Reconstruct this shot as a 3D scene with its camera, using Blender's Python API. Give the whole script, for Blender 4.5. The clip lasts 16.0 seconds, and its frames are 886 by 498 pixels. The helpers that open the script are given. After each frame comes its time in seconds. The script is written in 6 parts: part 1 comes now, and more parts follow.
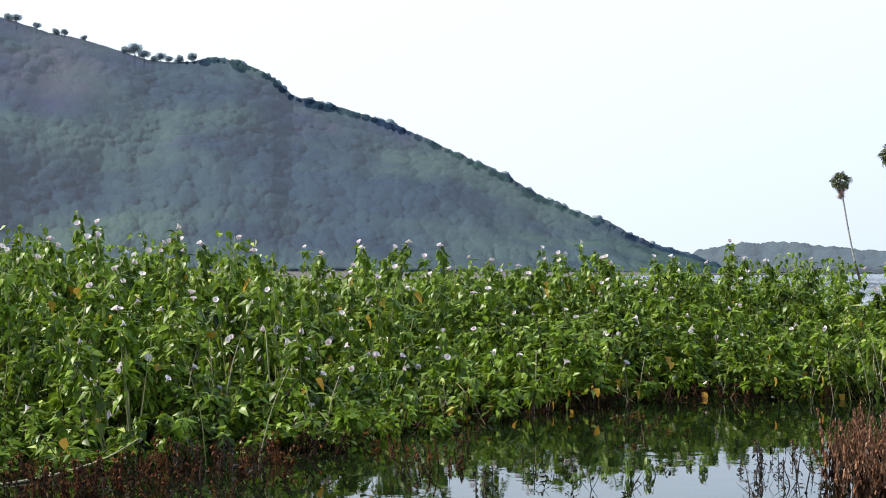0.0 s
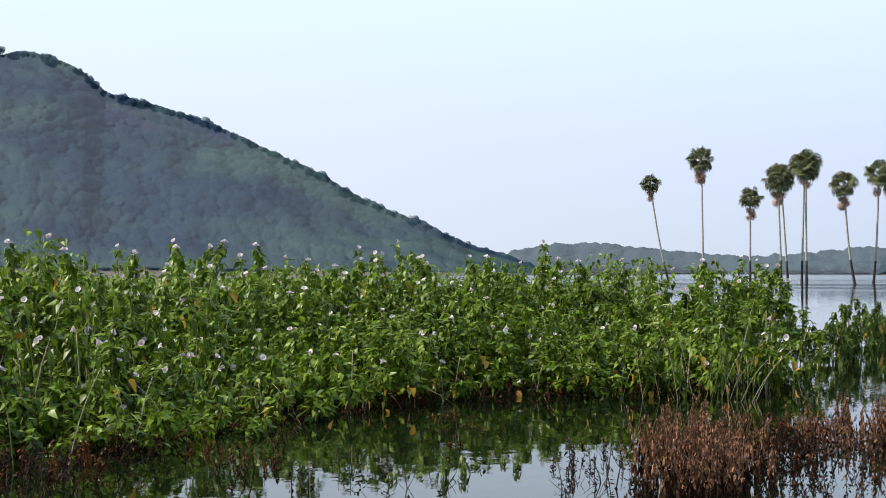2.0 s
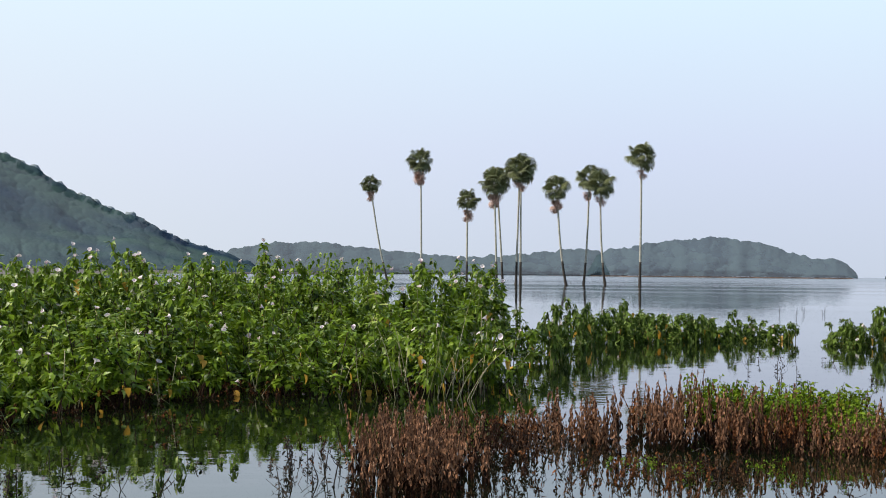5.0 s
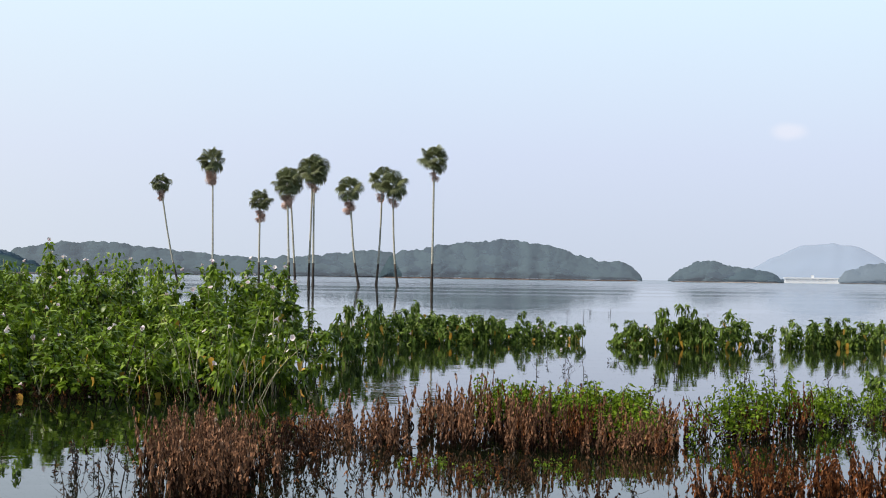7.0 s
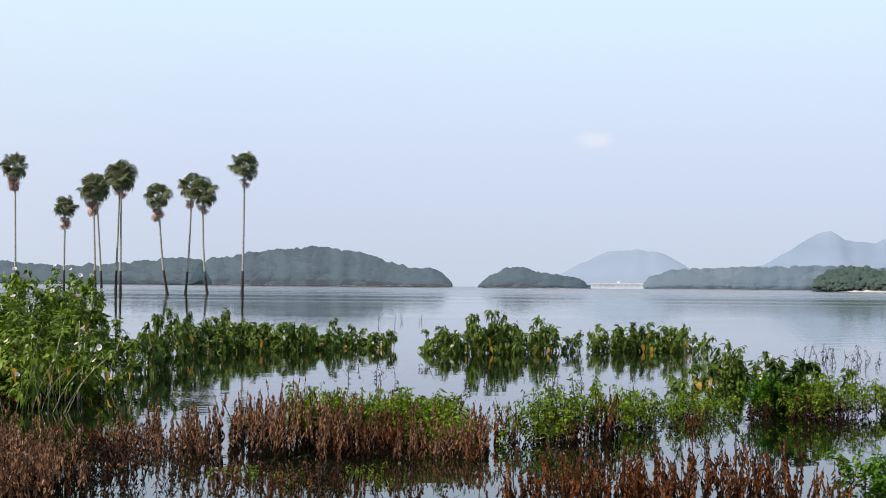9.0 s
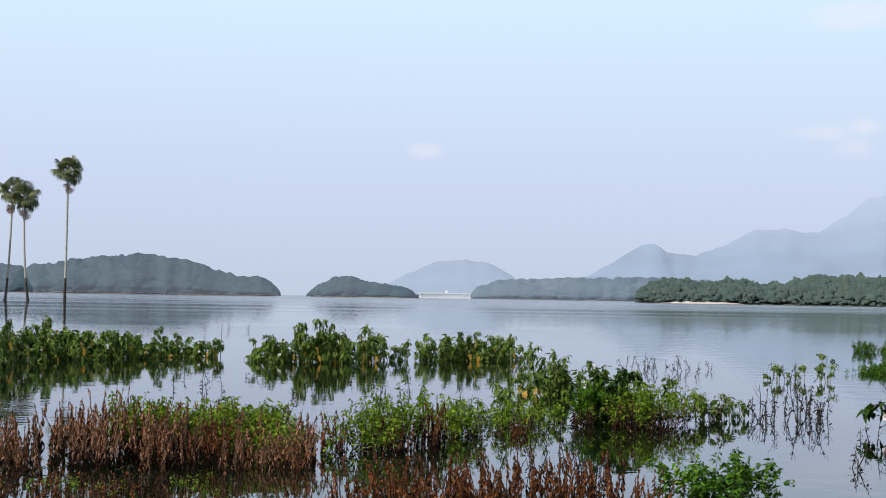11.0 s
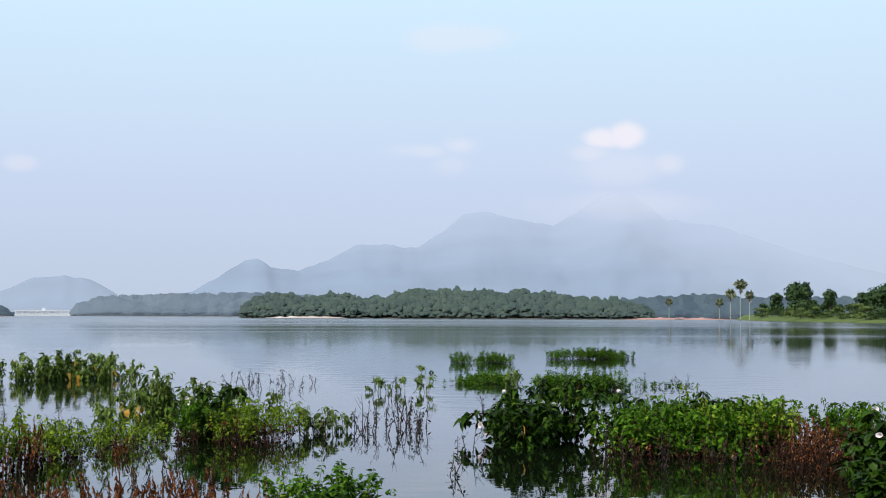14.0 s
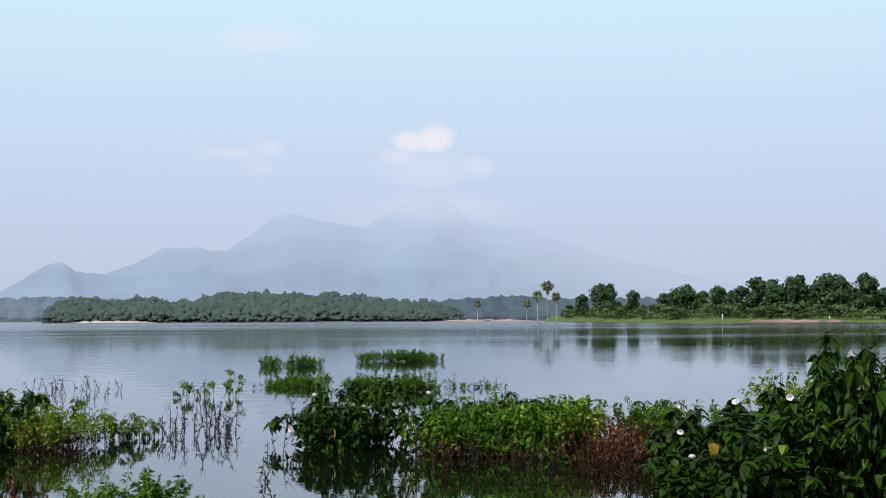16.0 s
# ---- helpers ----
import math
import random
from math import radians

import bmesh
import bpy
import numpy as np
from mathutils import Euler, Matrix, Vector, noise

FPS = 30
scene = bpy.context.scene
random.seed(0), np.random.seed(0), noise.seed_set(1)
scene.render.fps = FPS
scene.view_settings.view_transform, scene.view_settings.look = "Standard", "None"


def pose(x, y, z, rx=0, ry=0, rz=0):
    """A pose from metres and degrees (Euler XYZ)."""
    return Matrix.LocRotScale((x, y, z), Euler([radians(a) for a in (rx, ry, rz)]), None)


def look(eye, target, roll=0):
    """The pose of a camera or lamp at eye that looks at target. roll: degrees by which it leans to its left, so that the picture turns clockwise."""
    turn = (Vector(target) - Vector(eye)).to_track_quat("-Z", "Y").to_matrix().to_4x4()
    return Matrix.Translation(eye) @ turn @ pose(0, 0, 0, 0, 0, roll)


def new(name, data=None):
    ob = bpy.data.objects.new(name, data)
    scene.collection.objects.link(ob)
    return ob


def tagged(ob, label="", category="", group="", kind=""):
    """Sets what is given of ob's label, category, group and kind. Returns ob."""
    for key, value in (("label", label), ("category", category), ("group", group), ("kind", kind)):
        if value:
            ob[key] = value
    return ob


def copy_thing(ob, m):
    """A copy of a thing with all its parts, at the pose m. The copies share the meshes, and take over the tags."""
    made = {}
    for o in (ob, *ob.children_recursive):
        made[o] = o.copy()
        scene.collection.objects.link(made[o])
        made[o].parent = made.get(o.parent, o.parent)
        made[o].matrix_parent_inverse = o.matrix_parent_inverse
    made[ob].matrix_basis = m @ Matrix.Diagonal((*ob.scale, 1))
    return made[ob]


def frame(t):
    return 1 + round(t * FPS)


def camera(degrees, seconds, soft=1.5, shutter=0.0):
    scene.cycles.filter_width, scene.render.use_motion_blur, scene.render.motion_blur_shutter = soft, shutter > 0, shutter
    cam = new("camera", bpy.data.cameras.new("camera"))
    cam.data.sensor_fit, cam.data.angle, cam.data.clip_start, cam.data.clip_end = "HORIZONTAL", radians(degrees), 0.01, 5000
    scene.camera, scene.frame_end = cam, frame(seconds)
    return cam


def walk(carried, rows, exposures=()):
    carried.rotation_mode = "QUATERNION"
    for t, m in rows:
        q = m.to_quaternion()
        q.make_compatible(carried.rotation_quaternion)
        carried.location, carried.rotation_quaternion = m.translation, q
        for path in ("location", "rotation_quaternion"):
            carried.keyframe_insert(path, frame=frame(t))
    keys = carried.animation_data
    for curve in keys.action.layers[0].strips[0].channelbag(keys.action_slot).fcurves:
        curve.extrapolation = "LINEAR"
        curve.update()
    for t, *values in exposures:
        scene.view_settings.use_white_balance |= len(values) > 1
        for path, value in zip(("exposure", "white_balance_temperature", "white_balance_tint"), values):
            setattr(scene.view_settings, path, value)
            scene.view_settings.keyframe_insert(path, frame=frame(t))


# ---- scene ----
# camera on the bank, 1.4 m over the water, turning from the hill to the far bank
EYE = 1.4
cam = camera(32.4, 16.0, soft=1.0)
ROWS = [
    (0.0, 90.860, -0.032, 30.932),
    (0.5, 90.853, -0.059, 29.389),
    (1.0, 90.852, -0.089, 27.645),
    (1.5, 90.851, -0.132, 25.960),
    (2.0, 90.866, -0.129, 24.050),
    (2.5, 90.891, -0.163, 22.238),
    (3.0, 90.899, -0.338, 20.232),
    (3.5, 90.895, -0.365, 18.498),
    (4.0, 90.894, -0.451, 16.833),
    (6.5, 90.977, -0.770, 7.951),
    (7.0, 91.042, -0.828, 5.772),
    (7.5, 91.118, -0.844, 3.813),
    (8.0, 91.212, -0.801, 1.939),
    (10.5, 91.661, -0.636, -5.911),
    (11.0, 91.807, -0.919, -7.735),
    (11.5, 91.941, -0.899, -9.865),
    (12.0, 92.037, -0.945, -12.270),
    (12.5, 92.148, -0.965, -14.607),
    (13.0, 92.268, -0.997, -17.245),
    (13.5, 92.420, -0.802, -19.769),
    (14.0, 92.524, -0.231, -22.512),
    (14.5, 92.482, 0.053, -24.577),
    (15.0, 92.515, 0.177, -26.322),
    (15.5, 92.541, 0.379, -27.952),
    (16.0, 92.628, 0.227, -29.631),
]
walk(cam, [(t, pose(0, 0, EYE, a, b, c)) for t, a, b, c in ROWS], exposures=[(0, 0.42, 6500, 10), (1.5, 0.22, 6550, 10), (3.5, 0.03, 6680, 10), (7, 0.04, 6780, 10), (11, -0.06, 6500, 10), (14.5, -0.12, 6420, 9), (16, -0.16, 6380, 9)])

# ---- daylight ----
SUN_AZ, SUN_EL = 112.0, 48.0          # degrees to the left of +y, and up
world = bpy.data.worlds.new("daylight")
scene.world = world
world.use_nodes = True
wt = world.node_tree
wt.nodes.clear()


def wnode(kind, **values):
    n = wt.nodes.new(kind)
    for k, v in values.items():
        n.inputs[int(k[1:])].default_value = v
    return n


sky = wt.nodes.new("ShaderNodeTexSky")
sky.sky_type = 'NISHITA'
sky.sun_disc = False
sky.sun_elevation = radians(SUN_EL)
sky.sun_rotation = radians(-SUN_AZ)
sky.air_density, sky.dust_density, sky.ozone_density = 1.0, 4.0, 2.0
geo = wt.nodes.new("ShaderNodeTexCoord")
sep = wt.nodes.new("ShaderNodeSeparateXYZ")
wt.links.new(geo.outputs["Generated"], sep.inputs[0])


def wmath(op, a, b=0.0, c=0.0):
    n = wt.nodes.new("ShaderNodeMath")
    n.operation = op
    for i, v in enumerate((a, b, c)):
        if isinstance(v, (int, float)):
            n.inputs[i].default_value = v
        else:
            wt.links.new(v, n.inputs[i])
    return n.outputs[0]


def wmix(fac, a, b):
    n = wt.nodes.new("ShaderNodeMix")
    n.data_type = 'RGBA'
    for i, v in ((0, fac), (6, a), (7, b)):
        if isinstance(v, (int, float, tuple)):
            n.inputs[i].default_value = v
        else:
            wt.links.new(v, n.inputs[i])
    return n.outputs[2]


# milky haze over the Nishita sky: lavender at the horizon, pale cyan-white higher up
up = wmath('MULTIPLY', sep.outputs[2], 1.0)
ramp = wt.nodes.new("ShaderNodeValToRGB")
wt.links.new(up, ramp.inputs[0])
el = ramp.color_ramp.elements
el[0].position, el[0].color = 0.0, (0.60, 0.69, 0.85, 1)
el[1].position, el[1].color = 1.0, (0.16, 0.25, 0.42, 1)
for place, tint in ((0.08, (0.665, 0.765, 0.985, 1)), (0.22, (0.76, 0.99, 1.15, 1)), (0.45, (0.42, 0.58, 0.78, 1))):
    el.new(place).color = tint
left = wmath('MULTIPLY_ADD', sep.outputs[0], -0.95, -0.12)     # brighter and whiter towards the sun's side
leftc = wmath('MAXIMUM', left, 0.0)
low = wmath('SUBTRACT', 1.0, wmath('MINIMUM', wmath('MULTIPLY', sep.outputs[2], 2.2), 1.0))
hazecol = wmix(wmath('MULTIPLY', wmath('MINIMUM', leftc, 0.75), low), ramp.outputs[0], (0.93, 1.0, 1.02, 1))
noise1 = wt.nodes.new("ShaderNodeTexNoise")
noise1.inputs["Scale"].default_value = 17.0
noise1.inputs["Detail"].default_value = 6.0
wt.links.new(geo.outputs["Generated"], noise1.inputs["Vector"])


def cloud_puff(az, alt, wide, tall, amount):
    """How much of a soft cloud lies in a direction, 0 to 1."""
    a, e = radians(az), radians(alt)
    c = Vector((-math.sin(a) * math.cos(e), math.cos(a) * math.cos(e), math.sin(e)))
    right = Vector((math.cos(a), math.sin(a), 0))
    du = wt.nodes.new("ShaderNodeVectorMath")
    du.operation = 'DOT_PRODUCT'
    wt.links.new(geo.outputs["Generated"], du.inputs[0])
    du.inputs[1].default_value = right
    u = wmath('DIVIDE', du.outputs["Value"], radians(wide))
    v = wmath('DIVIDE', wmath('SUBTRACT', sep.outputs[2], c.z), radians(tall))
    front = wt.nodes.new("ShaderNodeVectorMath")
    front.operation = 'DOT_PRODUCT'
    wt.links.new(geo.outputs["Generated"], front.inputs[0])
    front.inputs[1].default_value = c
    facing = wmath('GREATER_THAN', front.outputs["Value"], 0.5)
    r = wmath('SQRT', wmath('ADD', wmath('MULTIPLY', u, u), wmath('MULTIPLY', v, v)))
    n = wmath('MULTIPLY_ADD', noise1.outputs[0], 1.5, -0.75)
    k = wmath('SUBTRACT', 1.0, wmath('ADD', r, n))
    s = wt.nodes.new("ShaderNodeMapRange")
    s.interpolation_type = 'SMOOTHERSTEP'
    wt.links.new(k, s.inputs[0])
    s.inputs[2].default_value = 0.9
    return wmath('MULTIPLY', wmath('MULTIPLY', s.outputs[0], amount), facing)


# azimuth, altitude, half width, half height, thickness
CLOUDS = ((-28.35, 6.65, 1.15, 0.55, 0.95), (-29.35, 6.75, 0.95, 0.62, 1.0), (-27.9, 6.1, 1.3, 0.7, 0.45), (-28.8, 5.5, 3.0, 1.0, 0.28), (-23.2, 6.4, 1.3, 0.75, 0.5), (-21.8, 6.2, 2.0, 0.5, 0.34), (-22.9, 5.7, 1.4, 0.8, 0.26),
          (-31.0, 5.7, 1.0, 0.65, 0.42), (-23, 10.4, 3.0, 0.7, 0.35), (-7.0, 5.5, 0.9, 0.45, 0.35), (-30, 4.2, 5.0, 0.9, 0.25))
puffs = 0.0
for spec in CLOUDS:
    p = cloud_puff(*spec)
    puffs = p if isinstance(puffs, float) else wmath('MAXIMUM', puffs, p)
veil = wmix(puffs, hazecol, (1.0, 0.97, 1.06, 1))
nis = wnode("ShaderNodeBackground", _1=0.10)
wt.links.new(sky.outputs[0], nis.inputs[0])
mist = wnode("ShaderNodeBackground", _1=1.0)
wt.links.new(veil, mist.inputs[0])
blend = wt.nodes.new("ShaderNodeMixShader")
blend.inputs[0].default_value = 0.93
wt.links.new(nis.outputs[0], blend.inputs[1])
wt.links.new(mist.outputs[0], blend.inputs[2])
wout = wt.nodes.new("ShaderNodeOutputWorld")
wt.links.new(blend.outputs[0], wout.inputs[0])

sun = new("sun", bpy.data.lights.new("sun", 'SUN'))
sun.data.energy, sun.data.angle, sun.data.color = 5.0, radians(1.2), (1.0, 0.95, 0.86)
a, e = radians(SUN_AZ), radians(SUN_EL)
sun.matrix_world = look((-math.sin(a) * math.cos(e) * 50, math.cos(a) * math.cos(e) * 50, math.sin(e) * 50), (0, 0, 0))


# ---- materials ----
def material(name):
    m = bpy.data.materials.new(name)
    m.use_nodes = True
    t = m.node_tree
    b = t.nodes["Principled BSDF"]
    return m, t, b


def node(t, kind, links=(), **values):
    n = t.nodes.new(kind)
    for k, v in values.items():
        n.inputs[k].default_value = v
    for socket, out in links:
        t.links.new(out, n.inputs[socket])
    return n


def ramp_of(t, fac, stops):
    r = t.nodes.new("ShaderNodeValToRGB")
    t.links.new(fac, r.inputs[0])
    el = r.color_ramp.elements
    while len(el) < len(stops):
        el.new(0.5)
    for i, (p, c) in enumerate(stops):
        el[i].position, el[i].color = p, (*c, 1)
    return r.outputs[0]


def leafy(name, dark, lit, odd=None, rough=0.45, through_light=0.3, scale=6.0, specular=0.4, fine=0.0):
    """Foliage whose colour changes from leaf to leaf and over each plant."""
    m, t, b = material(name)
    g = node(t, "ShaderNodeNewGeometry")
    o = node(t, "ShaderNodeObjectInfo")
    tc = node(t, "ShaderNodeTexCoord")
    n = node(t, "ShaderNodeTexNoise", [("Vector", tc.outputs["Object"])], Scale=scale, Detail=3.0)
    mixv = node(t, "ShaderNodeMath")
    mixv.operation = 'MULTIPLY_ADD'
    t.links.new(g.outputs["Random Per Island"], mixv.inputs[0])
    mixv.inputs[1].default_value = 0.55
    half = node(t, "ShaderNodeMath")
    half.operation = 'MULTIPLY_ADD'
    t.links.new(n.outputs[0], half.inputs[0])
    half.inputs[1].default_value = 0.7
    sh = node(t, "ShaderNodeMath")
    sh.operation = 'MULTIPLY_ADD'
    t.links.new(o.outputs["Random"], sh.inputs[0])
    sh.inputs[1].default_value, sh.inputs[2].default_value = 0.25, -0.25
    t.links.new(sh.outputs[0], half.inputs[2])
    t.links.new(half.outputs[0], mixv.inputs[2])
    stops = [(0.0, dark), (0.8, lit)] + ([(0.97, odd)] if odd else [])
    col = ramp_of(t, mixv.outputs[0], stops)
    if fine:
        n2 = node(t, "ShaderNodeTexNoise", [("Vector", tc.outputs["Object"])], Scale=fine, Detail=5.0, Roughness=0.65)
        tone = node(t, "ShaderNodeMapRange", [(0, n2.outputs[0])])
        tone.inputs[1].default_value, tone.inputs[2].default_value = 0.3, 0.7
        tone.inputs[3].default_value, tone.inputs[4].default_value = 0.72, 1.22
        sc = node(t, "ShaderNodeVectorMath", [(0, col), (3, tone.outputs[0])])
        sc.operation = 'SCALE'
        col = sc.outputs[0]
        bp = node(t, "ShaderNodeBump", [("Height", n2.outputs[0])], Strength=0.5, Distance=0.8)
        t.links.new(bp.outputs[0], b.inputs["Normal"])
    t.links.new(col, b.inputs["Base Color"])
    b.inputs["Roughness"].default_value = rough
    b.inputs["Specular IOR Level"].default_value = specular
    if through_light:
        tr = node(t, "ShaderNodeBsdfTranslucent", [(0, col)])
        mx = node(t, "ShaderNodeMixShader", [(1, b.outputs[0]), (2, tr.outputs[0])])
        mx.inputs[0].default_value = through_light
        t.links.new(mx.outputs[0], t.nodes["Material Output"].inputs[0])
    return m


def rough_stuff(name, a, b_, scale, rough=0.85, bump=0.3, stretch=(1, 1, 1), c=None):
    """Matter with two scales of change in colour and a little relief."""
    m, t, b = material(name)
    tc = node(t, "ShaderNodeTexCoord")
    mp = node(t, "ShaderNodeMapping", [(0, tc.outputs["Object"])])
    mp.inputs["Scale"].default_value = stretch
    n1 = node(t, "ShaderNodeTexNoise", [("Vector", mp.outputs[0])], Scale=scale, Detail=5.0)
    n2 = node(t, "ShaderNodeTexNoise", [("Vector", mp.outputs[0])], Scale=scale * 7.3, Detail=4.0)
    s = node(t, "ShaderNodeMath", [(0, n1.outputs[0])])
    s.operation = 'MULTIPLY_ADD'
    s.inputs[1].default_value = 0.75
    w = node(t, "ShaderNodeMath", [(0, n2.outputs[0])])
    w.operation = 'MULTIPLY'
    w.inputs[1].default_value = 0.25
    t.links.new(w.outputs[0], s.inputs[2])
    stops = [(0.3, a), (0.65, b_)] + ([(0.75, c)] if c else [])
    t.links.new(ramp_of(t, s.outputs[0], stops), b.inputs["Base Color"])
    b.inputs["Roughness"].default_value = rough
    b.inputs["Specular IOR Level"].default_value = 0.25
    bp = node(t, "ShaderNodeBump", [("Height", n2.outputs[0])], Strength=bump, Distance=0.02)
    t.links.new(bp.outputs[0], b.inputs["Normal"])
    return m


GLORY = leafy("glory_leaf", (0.004, 0.015, 0.003), (0.200, 0.305, 0.020), (0.64, 0.68, 0.20), 0.40, 0.30, 3.0, 0.28)
# shaded copy of the glory leaf: its dimness is put into the colour
GLORY_DARK = leafy("glory_leaf_shaded_copy", (0.001, 0.003, 0.001), (0.034, 0.080, 0.004), (0.17, 0.25, 0.02), 0.50, 0.12, 3.0, 0.10)
GLORY_PALE = leafy("glory_leaf_pale", (0.006, 0.020, 0.004), (0.175, 0.258, 0.042), (0.46, 0.50, 0.22), 0.5, 0.26, 3.0, 0.15)
FRESH = leafy("fresh_weed_leaf", (0.024, 0.056, 0.004), (0.205, 0.305, 0.016), (0.40, 0.38, 0.05), 0.5, 0.3, 5.0, 0.15)
YELLOW = leafy("yellow_leaf", (0.50, 0.24, 0.025), (0.68, 0.40, 0.06), None, 0.5, 0.35, 9.0)
DEADLEAF = leafy("withered_leaf", (0.020, 0.010, 0.006), (0.400, 0.200, 0.112), (0.68, 0.50, 0.37), 0.8, 0.12, 4.0, 0.06)
# near-black withered leaf: shade low in the weeds put into its colour
DARKLEAF = leafy("dark_withered_leaf", (0.006, 0.003, 0.002), (0.048, 0.022, 0.012), (0.22, 0.12, 0.06), 0.8, 0.08, 4.0, 0.06)
REDLEAF = leafy("red_withered_leaf", (0.012, 0.005, 0.002), (0.235, 0.085, 0.032), (0.46, 0.26, 0.13), 0.8, 0.10, 4.0, 0.06)
DEEPFRESH = leafy("deep_green_weed_leaf", (0.004, 0.018, 0.001), (0.085, 0.200, 0.006), (0.34, 0.40, 0.05), 0.5, 0.25, 5.0, 0.12)
CANE = rough_stuff("cane", (0.10, 0.13, 0.04), (0.26, 0.24, 0.10), 9.0, 0.6, 0.2)
DRYCANE = rough_stuff("dry_cane", (0.28, 0.24, 0.14), (0.46, 0.40, 0.26), 9.0, 0.6, 0.2)
DARKTWIG = rough_stuff("dark_twig", (0.012, 0.009, 0.007), (0.05, 0.035, 0.025), 12.0, 0.8, 0.2)
# dead weed stems; on living shrubs their inner shade is put into this colour
DEAD_SHADED_STEM = rough_stuff("dead_and_shaded_stem", (0.012, 0.006, 0.004), (0.045, 0.022, 0.013), 12.0, 0.8, 0.2)
PALM_TRUNK_UP = rough_stuff("palm_trunk_pale", (0.30, 0.28, 0.23), (0.52, 0.49, 0.41), 1.5, 0.85, 0.5, (1, 1, 3))
PALM_TRUNK_WET = rough_stuff("palm_trunk_stained", (0.030, 0.024, 0.020), (0.075, 0.060, 0.050), 1.5, 0.8, 0.5, (1, 1, 3))
FROND = leafy("palm_frond", (0.020, 0.032, 0.014), (0.170, 0.185, 0.080), (0.42, 0.38, 0.24), 0.4, 0.15, 0.8, 0.3)
DEADFROND = leafy("dead_frond", (0.20, 0.10, 0.075), (0.58, 0.38, 0.31), None, 0.75, 0.1, 2.5, 0.2)


def woods(name, dark, lit, tree, haze=0.0, bare=None, patch=0.012, slope_shade=None):
    """Closed far woods: each crown a little different in tone, with broad drifts and leafy grain; haze is imitated by
    letting some sky through.
    """
    m, t, b = material(name)
    tc = node(t, "ShaderNodeTexCoord")
    g = node(t, "ShaderNodeNewGeometry")
    kind = node(t, "ShaderNodeAttribute")
    kind.attribute_name = "crown_tone"
    tone = node(t, "ShaderNodeMath", [(0, g.outputs["Random Per Island"]), (1, kind.outputs["Fac"])])
    tone.operation = 'ADD'
    n1 = node(t, "ShaderNodeTexNoise", [("Vector", tc.outputs["Object"])], Scale=patch, Detail=4.0)
    n2 = node(t, "ShaderNodeTexNoise", [("Vector", tc.outputs["Object"])], Scale=3.2 / tree, Detail=5.0, Roughness=0.7)
    s1 = node(t, "ShaderNodeMath", [(0, tone.outputs[0]), (2, n1.outputs[0])])
    s1.operation = 'MULTIPLY_ADD'
    s1.inputs[1].default_value = 0.6
    s2 = node(t, "ShaderNodeMath", [(0, n2.outputs[0]), (2, s1.outputs[0])])
    s2.operation = 'MULTIPLY_ADD'
    s2.inputs[1].default_value = 0.5
    mr = node(t, "ShaderNodeMapRange", [(0, s2.outputs[0])])
    mr.inputs[1].default_value, mr.inputs[2].default_value = 0.7, 1.4
    col = ramp_of(t, mr.outputs[0], [(0.0, dark), (1.0, lit)])
    if bare:
        high = node(t, "ShaderNodeSeparateXYZ", [(0, tc.outputs["Object"])])
        rise = node(t, "ShaderNodeMapRange", [(0, high.outputs[2])])
        rise.inputs[1].default_value, rise.inputs[2].default_value = 45.0, 110.0
        rise.inputs[3].default_value, rise.inputs[4].default_value = -0.14, 0.10
        hn = node(t, "ShaderNodeMath", [(0, n1.outputs[0]), (1, rise.outputs[0])])
        mp = node(t, "ShaderNodeMapRange", [(0, hn.outputs[0])])
        mp.inputs[1].default_value, mp.inputs[2].default_value = 0.54, 0.66
        mx = node(t, "ShaderNodeMix")
        mx.data_type = 'RGBA'
        t.links.new(mp.outputs[0], mx.inputs[0])
        t.links.new(col, mx.inputs[6])
        mx.inputs[7].default_value = (*bare, 1)
        col = mx.outputs[2]
    if slope_shade:
        # broad dark patches, more of them higher up: hillside shade put into the colour
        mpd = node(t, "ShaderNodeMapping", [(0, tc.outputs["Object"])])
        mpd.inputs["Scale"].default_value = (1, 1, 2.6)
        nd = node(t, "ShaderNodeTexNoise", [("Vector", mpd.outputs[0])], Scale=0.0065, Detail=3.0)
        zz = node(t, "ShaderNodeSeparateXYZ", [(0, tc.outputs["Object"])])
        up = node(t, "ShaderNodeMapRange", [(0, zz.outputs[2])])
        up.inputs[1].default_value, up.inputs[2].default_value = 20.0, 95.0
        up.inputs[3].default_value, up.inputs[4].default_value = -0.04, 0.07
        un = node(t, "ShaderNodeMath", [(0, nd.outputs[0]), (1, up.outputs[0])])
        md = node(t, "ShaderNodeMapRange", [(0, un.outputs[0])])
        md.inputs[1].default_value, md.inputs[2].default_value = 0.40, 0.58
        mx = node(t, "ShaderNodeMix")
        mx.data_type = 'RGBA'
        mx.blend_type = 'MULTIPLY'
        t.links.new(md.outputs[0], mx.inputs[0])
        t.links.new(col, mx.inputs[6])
        mx.inputs[7].default_value = (*slope_shade, 1)
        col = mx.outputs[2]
    t.links.new(col, b.inputs["Base Color"])
    b.inputs["Roughness"].default_value = 0.95
    b.inputs["Specular IOR Level"].default_value = 0.05
    bp = node(t, "ShaderNodeBump", [("Height", n2.outputs[0])], Strength=0.4, Distance=tree * 0.10)
    t.links.new(bp.outputs[0], b.inputs["Normal"])
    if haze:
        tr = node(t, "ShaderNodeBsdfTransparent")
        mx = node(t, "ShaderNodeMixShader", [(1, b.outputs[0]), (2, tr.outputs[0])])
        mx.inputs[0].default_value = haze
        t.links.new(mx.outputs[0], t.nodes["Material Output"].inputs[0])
    return m


